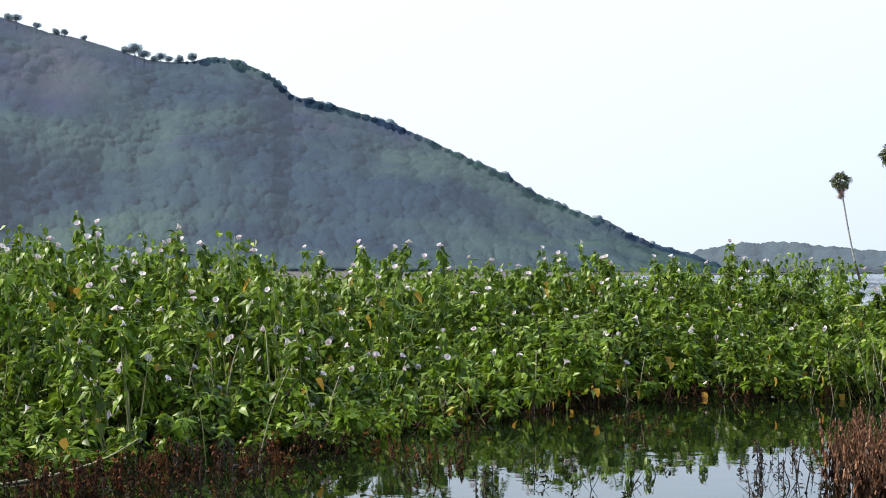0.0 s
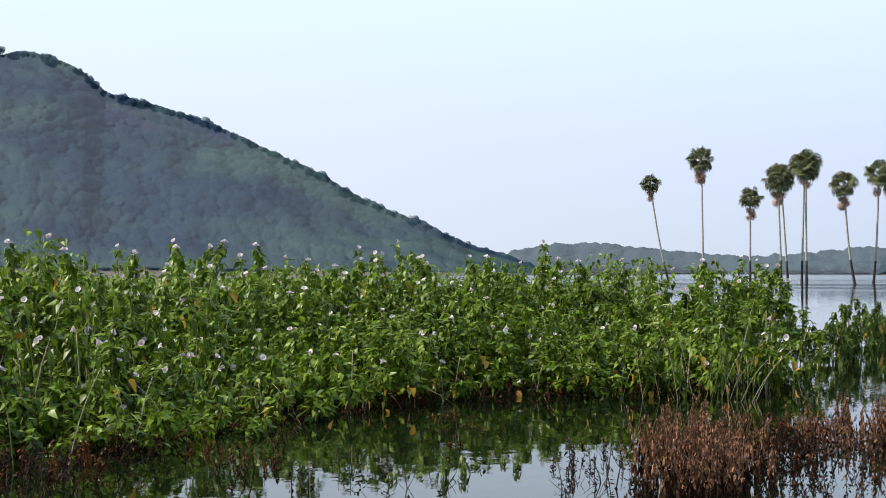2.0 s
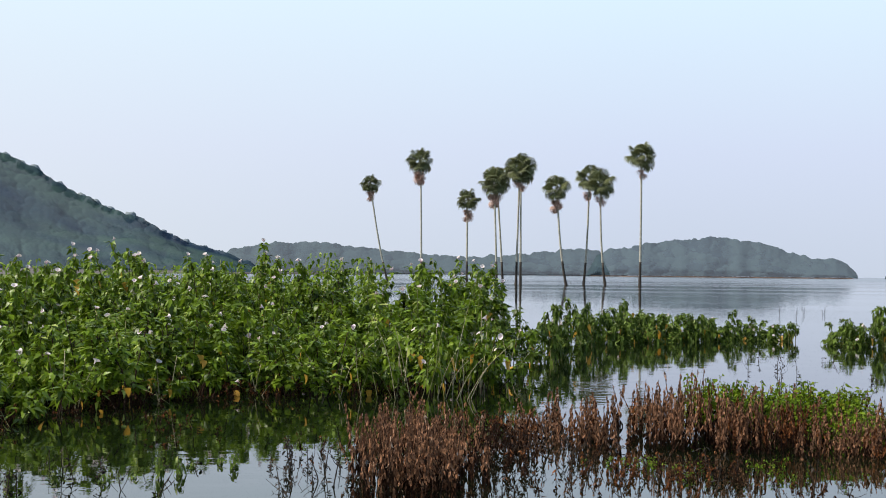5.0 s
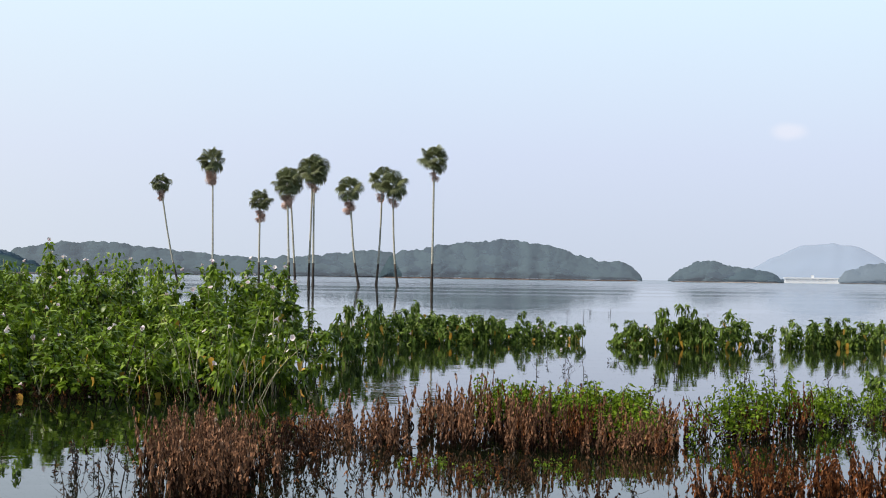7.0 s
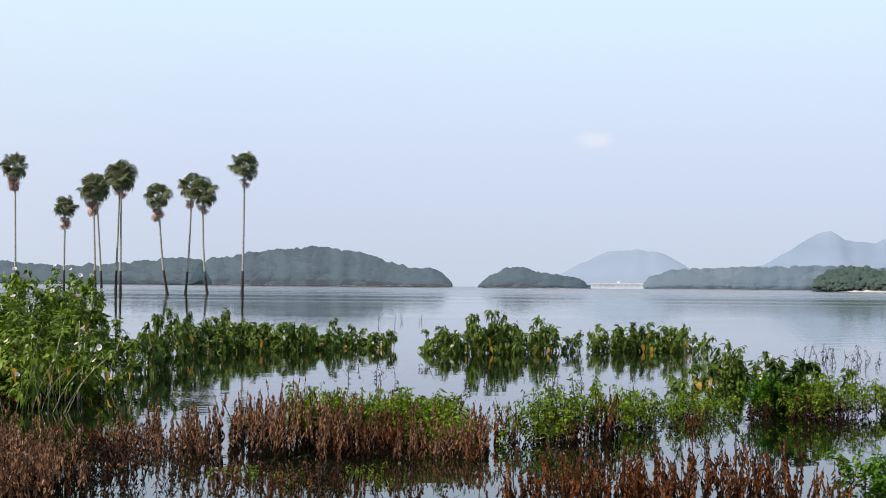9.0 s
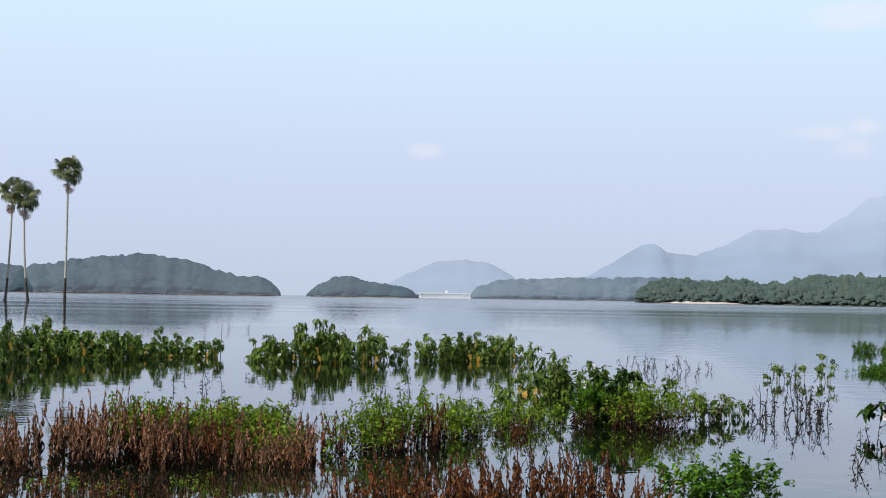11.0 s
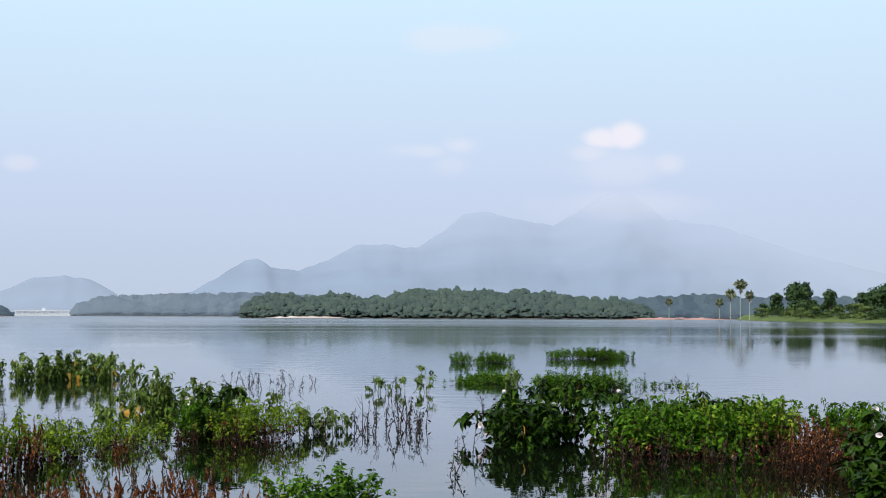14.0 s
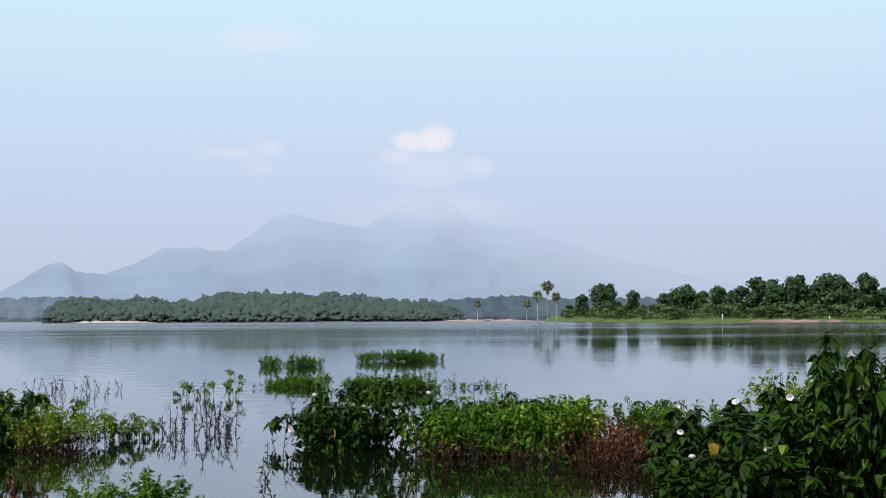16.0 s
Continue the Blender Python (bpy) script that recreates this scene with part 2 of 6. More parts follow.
# bluish tones and dark patches: haze and hillside shade put into the colour
HILLWOOD = woods("hill_wood", (0.003, 0.013, 0.032), (0.044, 0.078, 0.070), 6.0, 0.075, (0.068, 0.070, 0.082), slope_shade=(0.34, 0.45, 0.86))
# pale blue-grey: haze put into the colour of skyline crowns and trunks
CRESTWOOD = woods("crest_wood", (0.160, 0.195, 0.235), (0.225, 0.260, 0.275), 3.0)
RIDGEWOOD = woods("ridge_wood", (0.17, 0.21, 0.24), (0.25, 0.29, 0.30), 3.0, 0.58)
HILLGROUND = rough_stuff("hill_scrub", (0.052, 0.056, 0.064), (0.112, 0.094, 0.100), 0.04, 0.95, 0.2)
# far shores: haze put into bluer, paler colours and a share of transparency
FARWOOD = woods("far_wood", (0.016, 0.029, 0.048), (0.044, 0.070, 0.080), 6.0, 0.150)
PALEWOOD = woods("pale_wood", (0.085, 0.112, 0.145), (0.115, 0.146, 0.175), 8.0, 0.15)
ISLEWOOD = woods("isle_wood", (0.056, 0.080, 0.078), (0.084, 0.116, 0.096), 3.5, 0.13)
BANKWOOD = leafy("bank_wood", (0.010, 0.024, 0.012), (0.062, 0.108, 0.036), (0.13, 0.17, 0.05), 0.65, 0.12, 0.15, 0.12)
BUSHWOOD = leafy("bank_bush", (0.026, 0.050, 0.016), (0.115, 0.160, 0.045), (0.20, 0.22, 0.07), 0.65, 0.12, 0.15, 0.12)
SOIL = rough_stuff("bank_soil", (0.18, 0.12, 0.09), (0.32, 0.21, 0.16), 0.05, 0.95, 0.3)
DIMSOIL = rough_stuff("dim_bank_soil", (0.08, 0.085, 0.07), (0.16, 0.14, 0.12), 0.05, 0.95, 0.3)
REDEARTH = rough_stuff("red_earth", (0.32, 0.16, 0.13), (0.52, 0.30, 0.25), 0.05, 0.95, 0.3)
SANDY = rough_stuff("pale_sand", (0.42, 0.34, 0.30), (0.62, 0.54, 0.50), 0.05, 0.95, 0.3)
PALESOIL = rough_stuff("pale_bank_soil", (0.24, 0.20, 0.18), (0.38, 0.32, 0.29), 0.05, 0.95, 0.3)
EARTH = rough_stuff("brown_earth", (0.16, 0.10, 0.075), (0.40, 0.26, 0.20), 0.12, 0.95, 0.5)
GRASS = rough_stuff("bank_grass", (0.05, 0.085, 0.02), (0.12, 0.16, 0.04), 0.06, 0.95, 0.4, c=(0.24, 0.19, 0.10))
MEADOW = rough_stuff("wet_meadow", (0.07, 0.10, 0.025), (0.17, 0.19, 0.06), 0.05, 0.95, 0.3)
DRYFLAT = rough_stuff("dry_ground", (0.085, 0.080, 0.075), (0.14, 0.12, 0.11), 0.03, 0.95, 0.3)
BED = rough_stuff("lake_bed", (0.04, 0.035, 0.02), (0.09, 0.075, 0.05), 0.3, 0.95, 0.3)
BARK = rough_stuff("bark", (0.05, 0.04, 0.03), (0.12, 0.10, 0.08), 2.0, 0.9, 0.4)
DAMWHITE = rough_stuff("dam_whitewash", (0.74, 0.74, 0.76), (0.84, 0.84, 0.86), 0.05, 0.8, 0.1)


def petal_material():
    m, t, b = material("flower_petal")
    o = node(t, "ShaderNodeObjectInfo")
    tc = node(t, "ShaderNodeTexCoord")
    sp = node(t, "ShaderNodeSeparateXYZ", [(0, tc.outputs["Object"])])
    ln = node(t, "ShaderNodeMath", [(0, sp.outputs[2])])
    ln.operation = 'MULTIPLY'
    ln.inputs[1].default_value = 14.0
    body = ramp_of(t, ln.outputs[0], [(0.0, (0.20, 0.32, 0.10)), (0.15, (0.42, 0.16, 0.36)), (0.55, (0.66, 0.44, 0.55)), (0.85, (0.86, 0.75, 0.77))])
    mx = node(t, "ShaderNodeMix")
    mx.data_type = 'RGBA'
    t.links.new(o.outputs["Random"], mx.inputs[0])
    t.links.new(body, mx.inputs[6])
    mx.inputs[7].default_value = (0.86, 0.76, 0.74, 1)
    t.links.new(mx.outputs[2], b.inputs["Base Color"])
    b.inputs["Roughness"].default_value = 0.55
    tr = node(t, "ShaderNodeBsdfTranslucent", [(0, mx.outputs[2])])
    ms = node(t, "ShaderNodeMixShader", [(1, b.outputs[0]), (2, tr.outputs[0])])
    ms.inputs[0].default_value = 0.3
    t.links.new(ms.outputs[0], t.nodes["Material Output"].inputs[0])
    return m


PETAL = petal_material()


def water_material():
    m, t, b = material("lake_water")
    tc = node(t, "ShaderNodeTexCoord")
    b.inputs["Base Color"].default_value = (0.004, 0.007, 0.003, 1)
    b.inputs["IOR"].default_value = 1.33
    b.inputs["Specular IOR Level"].default_value = 0.5
    # calm mirror with drifting bands of ruffled water
    mp = node(t, "ShaderNodeMapping", [(0, tc.outputs["Object"])])
    mp.inputs["Scale"].default_value = (0.004, 0.03, 1)
    band = node(t, "ShaderNodeTexNoise", [("Vector", mp.outputs[0])], Scale=1.0, Detail=3.0)
    rr = node(t, "ShaderNodeMapRange", [(0, band.outputs[0])])
    rr.inputs[1].default_value, rr.inputs[2].default_value = 0.45, 0.7
    rr.inputs[3].default_value, rr.inputs[4].default_value = 0.01, 0.08
    far = node(t, "ShaderNodeVectorMath", [(0, tc.outputs["Object"])])
    far.operation = 'LENGTH'
    fr = node(t, "ShaderNodeMapRange", [(0, far.outputs["Value"])])
    fr.inputs[1].default_value, fr.inputs[2].default_value = 60.0, 600.0
    fr.inputs[3].default_value, fr.inputs[4].default_value = 0.010, 0.13
    ra = node(t, "ShaderNodeMath", [(0, rr.outputs[0]), (1, fr.outputs[0])])
    t.links.new(ra.outputs[0], b.inputs["Roughness"])
    w1 = node(t, "ShaderNodeTexNoise", [("Vector", tc.outputs["Object"])], Scale=1.3, Detail=2.0)
    w2 = node(t, "ShaderNodeTexNoise", [("Vector", tc.outputs["Object"])], Scale=9.0, Detail=2.0)
    su = node(t, "ShaderNodeMath", [(0, w2.outputs[0]), (2, w1.outputs[0])])
    su.operation = 'MULTIPLY_ADD'
    su.inputs[1].default_value = 0.12
    # a ripple patch beside the thicket
    off = node(t, "ShaderNodeVectorMath", [(0, tc.outputs["Object"])])
    off.operation = 'SUBTRACT'
    off.inputs[1].default_value = (-2.6, 19.0, 0)
    ln = node(t, "ShaderNodeVectorMath", [(0, off.outputs[0])])
    ln.operation = 'LENGTH'
    wave = node(t, "ShaderNodeMath", [(0, ln.outputs["Value"])])
    wave.operation = 'MULTIPLY'
    wave.inputs[1].default_value = 26.0
    sn = node(t, "ShaderNodeMath", [(0, wave.outputs[0])])
    sn.operation = 'SINE'
    fade = node(t, "ShaderNodeMapRange", [(0, ln.outputs["Value"])])
    fade.inputs[1].default_value, fade.inputs[2].default_value = 0.3, 2.2
    fade.inputs[3].default_value, fade.inputs[4].default_value = 0.10, 0.0
    am = node(t, "ShaderNodeMath", [(0, sn.outputs[0]), (1, fade.outputs[0])])
    am.operation = 'MULTIPLY'
    ad = node(t, "ShaderNodeMath", [(0, am.outputs[0]), (1, su.outputs[0])])
    ad.operation = 'ADD'
    bp = node(t, "ShaderNodeBump", [("Height", ad.outputs[0])], Strength=0.06, Distance=0.05)
    t.links.new(bp.outputs[0], b.inputs["Normal"])
    return m


def mountain_material(name, colour, solid, fade_from, fade_to):
    """A far, hazy mountainside: the sky shows through, most of all where it stands in cloud."""
    m, t, b = material(name)
    tc = node(t, "ShaderNodeTexCoord")
    mp = node(t, "ShaderNodeMapping", [(0, tc.outputs["Object"])])
    mp.inputs["Scale"].default_value = (1, 1, 4)
    n = node(t, "ShaderNodeTexNoise", [("Vector", mp.outputs[0])], Scale=0.004, Detail=6.0)
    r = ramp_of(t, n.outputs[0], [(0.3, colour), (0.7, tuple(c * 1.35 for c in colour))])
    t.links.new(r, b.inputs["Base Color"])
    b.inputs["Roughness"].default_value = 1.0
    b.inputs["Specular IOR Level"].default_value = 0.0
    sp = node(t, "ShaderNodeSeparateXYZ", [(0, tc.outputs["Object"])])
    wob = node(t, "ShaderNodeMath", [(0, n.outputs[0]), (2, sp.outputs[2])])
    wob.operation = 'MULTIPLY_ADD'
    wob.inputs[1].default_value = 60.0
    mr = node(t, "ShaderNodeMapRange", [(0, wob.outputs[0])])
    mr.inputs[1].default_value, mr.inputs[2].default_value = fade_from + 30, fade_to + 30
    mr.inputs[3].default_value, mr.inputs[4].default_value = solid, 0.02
    # the far flank fades out along x: haze put into its transparency
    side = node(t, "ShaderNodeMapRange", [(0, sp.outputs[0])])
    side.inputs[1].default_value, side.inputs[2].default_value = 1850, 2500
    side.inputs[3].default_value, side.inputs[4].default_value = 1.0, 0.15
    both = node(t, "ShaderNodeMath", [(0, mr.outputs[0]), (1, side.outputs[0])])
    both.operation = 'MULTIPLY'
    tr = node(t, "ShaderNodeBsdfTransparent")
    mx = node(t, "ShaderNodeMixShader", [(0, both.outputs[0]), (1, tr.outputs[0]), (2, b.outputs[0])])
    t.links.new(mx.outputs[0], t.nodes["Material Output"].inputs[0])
    return m


# ---- mesh helpers ----
def polar(az, d, z=0.0):
    a = radians(az)
    return (-math.sin(a) * d, math.cos(a) * d, z)


def mesh_of(name, verts, faces, mats, index=None, smooth=False):
    me = bpy.data.meshes.new(name)
    me.from_pydata([tuple(v) for v in verts], [], [tuple(int(i) for i in f) for f in faces])
    for m in mats if isinstance(mats, (list, tuple)) else [mats]:
        me.materials.append(m)
    if index is not None:
        me.polygons.foreach_set("material_index", np.asarray(index, dtype=np.int32))
    if smooth:
        me.polygons.foreach_set("use_smooth", np.ones(len(me.polygons), dtype=bool))
    me.update()
    return me


def part(name, me, parent, label="", m=None, kind=""):
    ob = new(name, me)
    ob.parent = parent
    if m is not None:
        ob.matrix_basis = m
    return tagged(ob, label=label, kind=kind)


class Soup:
    """Gathers many small pieces of geometry into one mesh."""

    def __init__(self):
        self.v, self.f, self.i, self.n = [], [], [], 0

    def add(self, verts, faces, mat=0):
        verts = np.asarray(verts, dtype=float)
        self.v.append(verts)
        for f in faces:
            self.f.append(tuple(k + self.n for k in f))
            self.i.append(mat)
        self.n += len(verts)

    def many(self, shape, faces, origin, ex, ey, ez, mat=0):
        """Copies of one small shape at many origins, along many axes (all arrays of n x 3)."""
        shape = np.asarray(shape)
        all_v = (origin[:, None, :] + shape[None, :, 0:1] * ex[:, None, :] + shape[None, :, 1:2] * ey[:, None, :]
                 + shape[None, :, 2:3] * ez[:, None, :]).reshape(-1, 3)
        k = len(shape)
        for c in range(len(origin)):
            base = self.n + c * k
            for f in faces:
                self.f.append(tuple(j + base for j in f))
                self.i.append(mat)
        self.v.append(all_v)
        self.n += len(all_v)

    def tube(self, points, radii, sides=5, mat=0):
        pts = [Vector(p) for p in points]
        verts, faces = [], []
        for k, p in enumerate(pts):
            d = (pts[min(k + 1, len(pts) - 1)] - pts[max(k - 1, 0)]).normalized()
            x = d.orthogonal().normalized()
            y = d.cross(x)
            for s in range(sides):
                w = 2 * math.pi * s / sides
                verts.append(p + (x * math.cos(w) + y * math.sin(w)) * radii[k])
        for k in range(len(pts) - 1):
            for s in range(sides):
                n = (s + 1) % sides
                faces.append((k * sides + s, k * sides + n, (k + 1) * sides + n, (k + 1) * sides + s))
        faces.append(tuple(range((len(pts) - 1) * sides, len(pts) * sides)))
        self.add(verts, faces, mat)

    def mesh(self, name, mats, smooth=False):
        return mesh_of(name, np.concatenate(self.v), self.f, mats, self.i, smooth)


def unit(a):
    return a / np.maximum(np.linalg.norm(a, axis=1, keepdims=True), 1e-9)


def frames_along(d, rng, roll=0.6):
    """Side and normal axes for leaves that point along d, their upper faces roughly up."""
    upv = np.tile([0.0, 0.0, 1.0], (len(d), 1)) + rng.normal(0, roll, (len(d), 3)) * 0.5
    x = unit(np.cross(d, upv))
    return x, np.cross(x, d)


# pointed heart-shaped leaf, length 1 along y, folded on its midrib and drooping
LEAF = np.array([(0, 0, 0), (0, 0.62, -0.02), (0, 1.0, -0.16), (-0.25, 0.10, 0.06), (-0.17, 0.56, 0.02), (0.25, 0.10, 0.06), (0.17, 0.56, 0.02)])
LEAF_F = [(0, 1, 4, 3), (1, 2, 4), (0, 5, 6, 1), (1, 6, 2)]
# the same leaf, simpler, for small ones
SMALL_LEAF = np.array([(0, 0, 0), (-0.26, 0.26, 0.06), (0.26, 0.26, 0.06), (0, 0.56, -0.01), (0, 1.0, -0.18)])
SMALL_LEAF_F = [(0, 3, 1), (0, 2, 3), (3, 4, 1), (3, 2, 4)]
# narrow withered leaf, curled
WISP = np.array([(0, 0, 0), (-0.16, 0.35, 0.08), (0.16, 0.40, 0.10), (-0.12, 0.75, 0.0), (0.13, 0.70, -0.06), (0.05, 1.0, -0.16)])
WISP_F = [(0, 2, 1), (1, 2, 4, 3), (3, 4, 5)]
# ragged clump of foliage seen from far
CLUMP = np.array([(-0.5, -0.35, 0.1), (0.1, -0.55, -0.12), (0.55, -0.1, 0.08), (0.3, 0.45, -0.1), (-0.25, 0.5, 0.12), (0, 0, 0.22)])
CLUMP_F = [(0, 1, 5), (1, 2, 5), (2, 3, 5), (3, 4, 5), (4, 0, 5)]


# ---- the setting: lake bed, water, far land ----
def bed_height(x, y):
    d = math.hypot(x, y)
    if d < 4.0 or y < -2.0:
        h = min(0.02, -0.35 + 0.12 * (4.0 - d)) if y > -2 else min(6.0, -0.2 + 0.02 * -y)
        return max(-0.35, h)
    return -0.35 - min(max(d - 60, 0) / 60.0, 1.0) * 0.65


def ground_sheet():
    rings = [0.0, 1, 2, 3, 4, 6, 9, 14, 20, 30, 45, 60, 80, 120, 200, 400, 800, 1500, 2500, 3600, 4700]
    segs = 96
    verts, faces = [(0, 0, bed_height(0, 0))], []
    for r in rings[1:]:
        for s in range(segs):
            w = 2 * math.pi * s / segs
            x, y = r * math.cos(w), r * math.sin(w)
            verts.append((x, y, bed_height(x, y) + (noise.noise((x * 0.3, y * 0.3, 0)) * 0.04 if r < 60 else 0)))
    for s in range(segs):
        faces.append((0, 1 + s, 1 + (s + 1) % segs))
    for k in range(len(rings) - 2):
        for s in range(segs):
            a, b = 1 + k * segs, 1 + (k + 1) * segs
            n = (s + 1) % segs
            faces.append((a + s, b + s, b + n, a + n))
    return new("ground", mesh_of("ground", verts, faces, BED, smooth=True))


tagged(ground_sheet(), "brown muddy lake bed rising to a bank", "ground", kind="structure")


def water_sheet():
    verts, faces, segs = [(0, 0, 0)], [], 96
    radii = [30, 300, 1500, 4600]
    for r in radii:
        for s in range(segs):
            w = 2 * math.pi * s / segs
            verts.append((r * math.cos(w), r * math.sin(w), 0))
    for s in range(segs):
        faces.append((0, 1 + s, 1 + (s + 1) % segs))
    for k in range(len(radii) - 1):
        for s in range(segs):
            a, b, n = 1 + k * segs, 1 + (k + 1) * segs, (s + 1) % segs
            faces.append((a + s, b + s, b + n, a + n))
    return new("water", mesh_of("water", verts, faces, water_material()))


tagged(water_sheet(), "calm grey-blue lake water with faint ripples", "water", kind="structure")


def axes_from_normal(n, rng):
    a = unit(rng.normal(0, 1, n.shape))
    x = unit(np.cross(n, a))
    return x, np.cross(n, x)


def ball_shape():
    bm = bmesh.new()
    bmesh.ops.create_icosphere(bm, subdivisions=2, radius=1.0)
    v = np.array([p.co[:] for p in bm.verts])
    f = np.array([[p.index for p in q.verts] for q in bm.faces])
    bm.free()
    f = f[v[f].mean(axis=1)[:, 2] > -0.45]
    return v, f


BALL, BALL_F = ball_shape()


def leafy_masses(name, C, R, mat, seed, ragged, soft):
    """Many uneven leaf masses in one mesh. C: centres, R: radii; soft: how far their leaves all face the open side."""
    rng = np.random.default_rng(seed)
    n, k = len(C), len(BALL)
    bumps = 1 + ragged * rng.uniform(-1.0, 1.0, (n, k, 1)) + ragged * 1.2 * np.sin(BALL[None] @ rng.normal(0, 3.0, (n, 3, 1)) + rng.uniform(0, 6, (n, 1, 1)))
    V = (C[:, None, :] + R[:, None, :] * BALL[None] * bumps).reshape(-1, 3)
    F = (BALL_F[None] + (np.arange(n) * k)[:, None, None]).reshape(-1, 3)
    me = bpy.data.meshes.new(name)
    me.vertices.add(len(V))
    me.vertices.foreach_set("co", V.ravel())
    me.loops.add(F.size)
    me.loops.foreach_set("vertex_index", F.ravel().astype(np.int32))
    me.polygons.add(len(F))
    me.polygons.foreach_set("loop_start", np.arange(0, F.size, 3, dtype=np.int32))
    me.polygons.foreach_set("use_smooth", np.ones(len(F), dtype=bool))
    me.materials.append(mat)
    me.update(calc_edges=True)
    me.validate()
    away = np.stack([-C[:, 0], -C[:, 1], np.zeros(n)], 1)
    out = unit(away) * 0.55 + np.array([0, 0, 0.85])
    N = unit((BALL[None] * (1 - soft) + out[:, None, :] * soft + rng.normal(0, 0.12, (n, k, 3))).reshape(-1, 3))
    me.normals_split_custom_set_from_vertices(N.tolist())
    return me


def woods_of(name, label, trees, lobes, mat, seed, ragged, soft):
    """Trees crown to crown. Each tree: x, y, z of its foot, height, crown width. Its leaf masses reach from near the ground to its top."""
    rng = np.random.default_rng(seed)
    T = np.array(trees)
    C, R = [], []
    for j in range(lobes):
        n = len(T)
        foot, h, w = T[:, :3], T[:, 3], T[:, 4]
        if j == 0:
            z, off, rw, rh = rng.uniform(0.66, 0.72, n), rng.uniform(0, 0.08, n), 0.40, 0.29
        else:
            z = rng.uniform(0.30, 0.62, n) if j % 2 else rng.uniform(0.5, 0.78, n)
            off, rw, rh = rng.uniform(0.22, 0.48, n), 0.27, 0.20
        t = rng.uniform(0, 6.28, n) if j < 2 else t + 2.1 + rng.uniform(-0.5, 0.5, n)
        c = foot + np.stack([np.cos(t) * off * w, np.sin(t) * off * w, z * h], 1)
        q = rng.uniform(0.75, 1.2, n)
        C.append(c)
        R.append(np.stack([rw * w * q, rw * w * q * rng.uniform(0.85, 1.15, n), rh * h * rng.uniform(0.85, 1.15, n)], 1))
    me = leafy_masses(name, np.concatenate(C), np.concatenate(R), mat, seed, ragged, soft)
    return tagged(new(name, me), label, "woods", kind="stuff")


def dome(p, cell, seed):
    """Rounded lump, 0 to 1, over the nearest of many scattered middles."""
    d, at = noise.voronoi((p[0] / cell, p[1] / cell, p[2] / cell + seed * 3.7), distance_metric='DISTANCE', exponent=2.5)
    return math.sqrt(max(0.0, 1 - min(d[0] * 1.15, 1.0) ** 2))


def crown_field(X, Z, cell, seed):
    """Overlapping tree crowns of mixed size over a slope: how far each place stands out (0 to 1.3), and its tree's own tone."""
    rng = np.random.default_rng(seed + 100)
    x0, x1, z0, z1 = X.min(), X.max(), Z.min() - cell, Z.max() + cell
    n = int((x1 - x0) * (z1 - z0) / (0.34 * cell * cell))
    out, tone = np.zeros(Z.shape), np.full(Z.shape, 0.2)
    for cx, cz, r, peak, own in zip(rng.uniform(x0, x1, n), rng.uniform(z0, z1, n), cell * (0.36 + 0.55 * rng.random(n) ** 2.2), rng.uniform(0.55, 1.0, n), rng.random(n)):
        i0, i1 = np.searchsorted(X, (cx - r, cx + r))
        if i1 <= i0:
            continue
        dx, dz = (X[i0:i1, None] - cx) / r, (Z[i0:i1] - cz) / (0.85 * r)
        q = 1 - dx * dx - dz * dz
        val = np.where(q > 0, (0.35 + 0.65 * r / cell) * peak * (np.sqrt(np.maximum(q, 0)) + 0.30 * dz), 0)
        more = val > out[i0:i1]
        out[i0:i1][more] = val[more]
        tone[i0:i1][more] = own
    return out, tone


def wooded_slope(name, label, surface, azs, vs, cell, deep, mat, seed, crest_from=0.93, ridge=0.55):
    """Far woods over a slope, one sheet in which every crown swells out of the hillside, with leafy lumps on it.
    surface(az, v) gives the place, v from the foot (0) to the crest (1); deep is how far a crown stands out."""
    rng = np.random.default_rng(seed)
    nv = len(vs)
    jit = rng.normal(0, 1, (len(azs), nv, 3)) * cell * np.array([0.018, 0.022, 0.018])
    places = [[surface(az, v) for v in vs] for az in azs]
    X = np.radians(azs) * 900
    big, tones = crown_field(X, np.array([[p[2] * 1.05 for p in row] for row in places]), cell, seed)
    verts, faces = [], []
    for i, az in enumerate(azs):
        ax, ay, _ = polar(az, 1.0)
        for k, v in enumerate(vs):
            p = places[i][k]
            q = (X[i], p[2] * 1.15, 0.02 * math.hypot(p[0], p[1]))
            bare = p[3] if len(p) > 3 else 1.0
            out = deep * bare * (big[i, k] + 0.16 * dome(q, cell * 0.36, seed + 5))
            w = min(max((v - crest_from) / (1 - crest_from), 0.0), 1.0)
            top = dome((p[0], p[1], seed * 9.0), cell * 1.3, seed) * (0.6 + 0.8 * noise.noise((az * 3.1, seed, 8.0))) + 0.4 * dome((p[0], p[1], seed * 4.0), cell * 0.45, seed) if w > 0 else 0.0
            j = jit[i, k]
            verts.append((p[0] - ax * (out + j[1]) + ay * j[0], p[1] - ay * (out + j[1]) - ax * j[0], p[2] + 0.10 * out + w * w * max(top, 0) * cell * ridge * bare + j[2]))
    for i in range(len(azs) - 1):
        for k in range(nv - 1):
            q = i * nv + k
            faces.append((q, q + nv, q + nv + 1, q + 1))
    me = mesh_of(name, verts, faces, mat, smooth=True)
    me.attributes.new("crown_tone", 'FLOAT', 'POINT').data.foreach_set("value", tones.astype(np.float32).ravel())
    return tagged(new(name, me), label, "woods", kind="stuff")


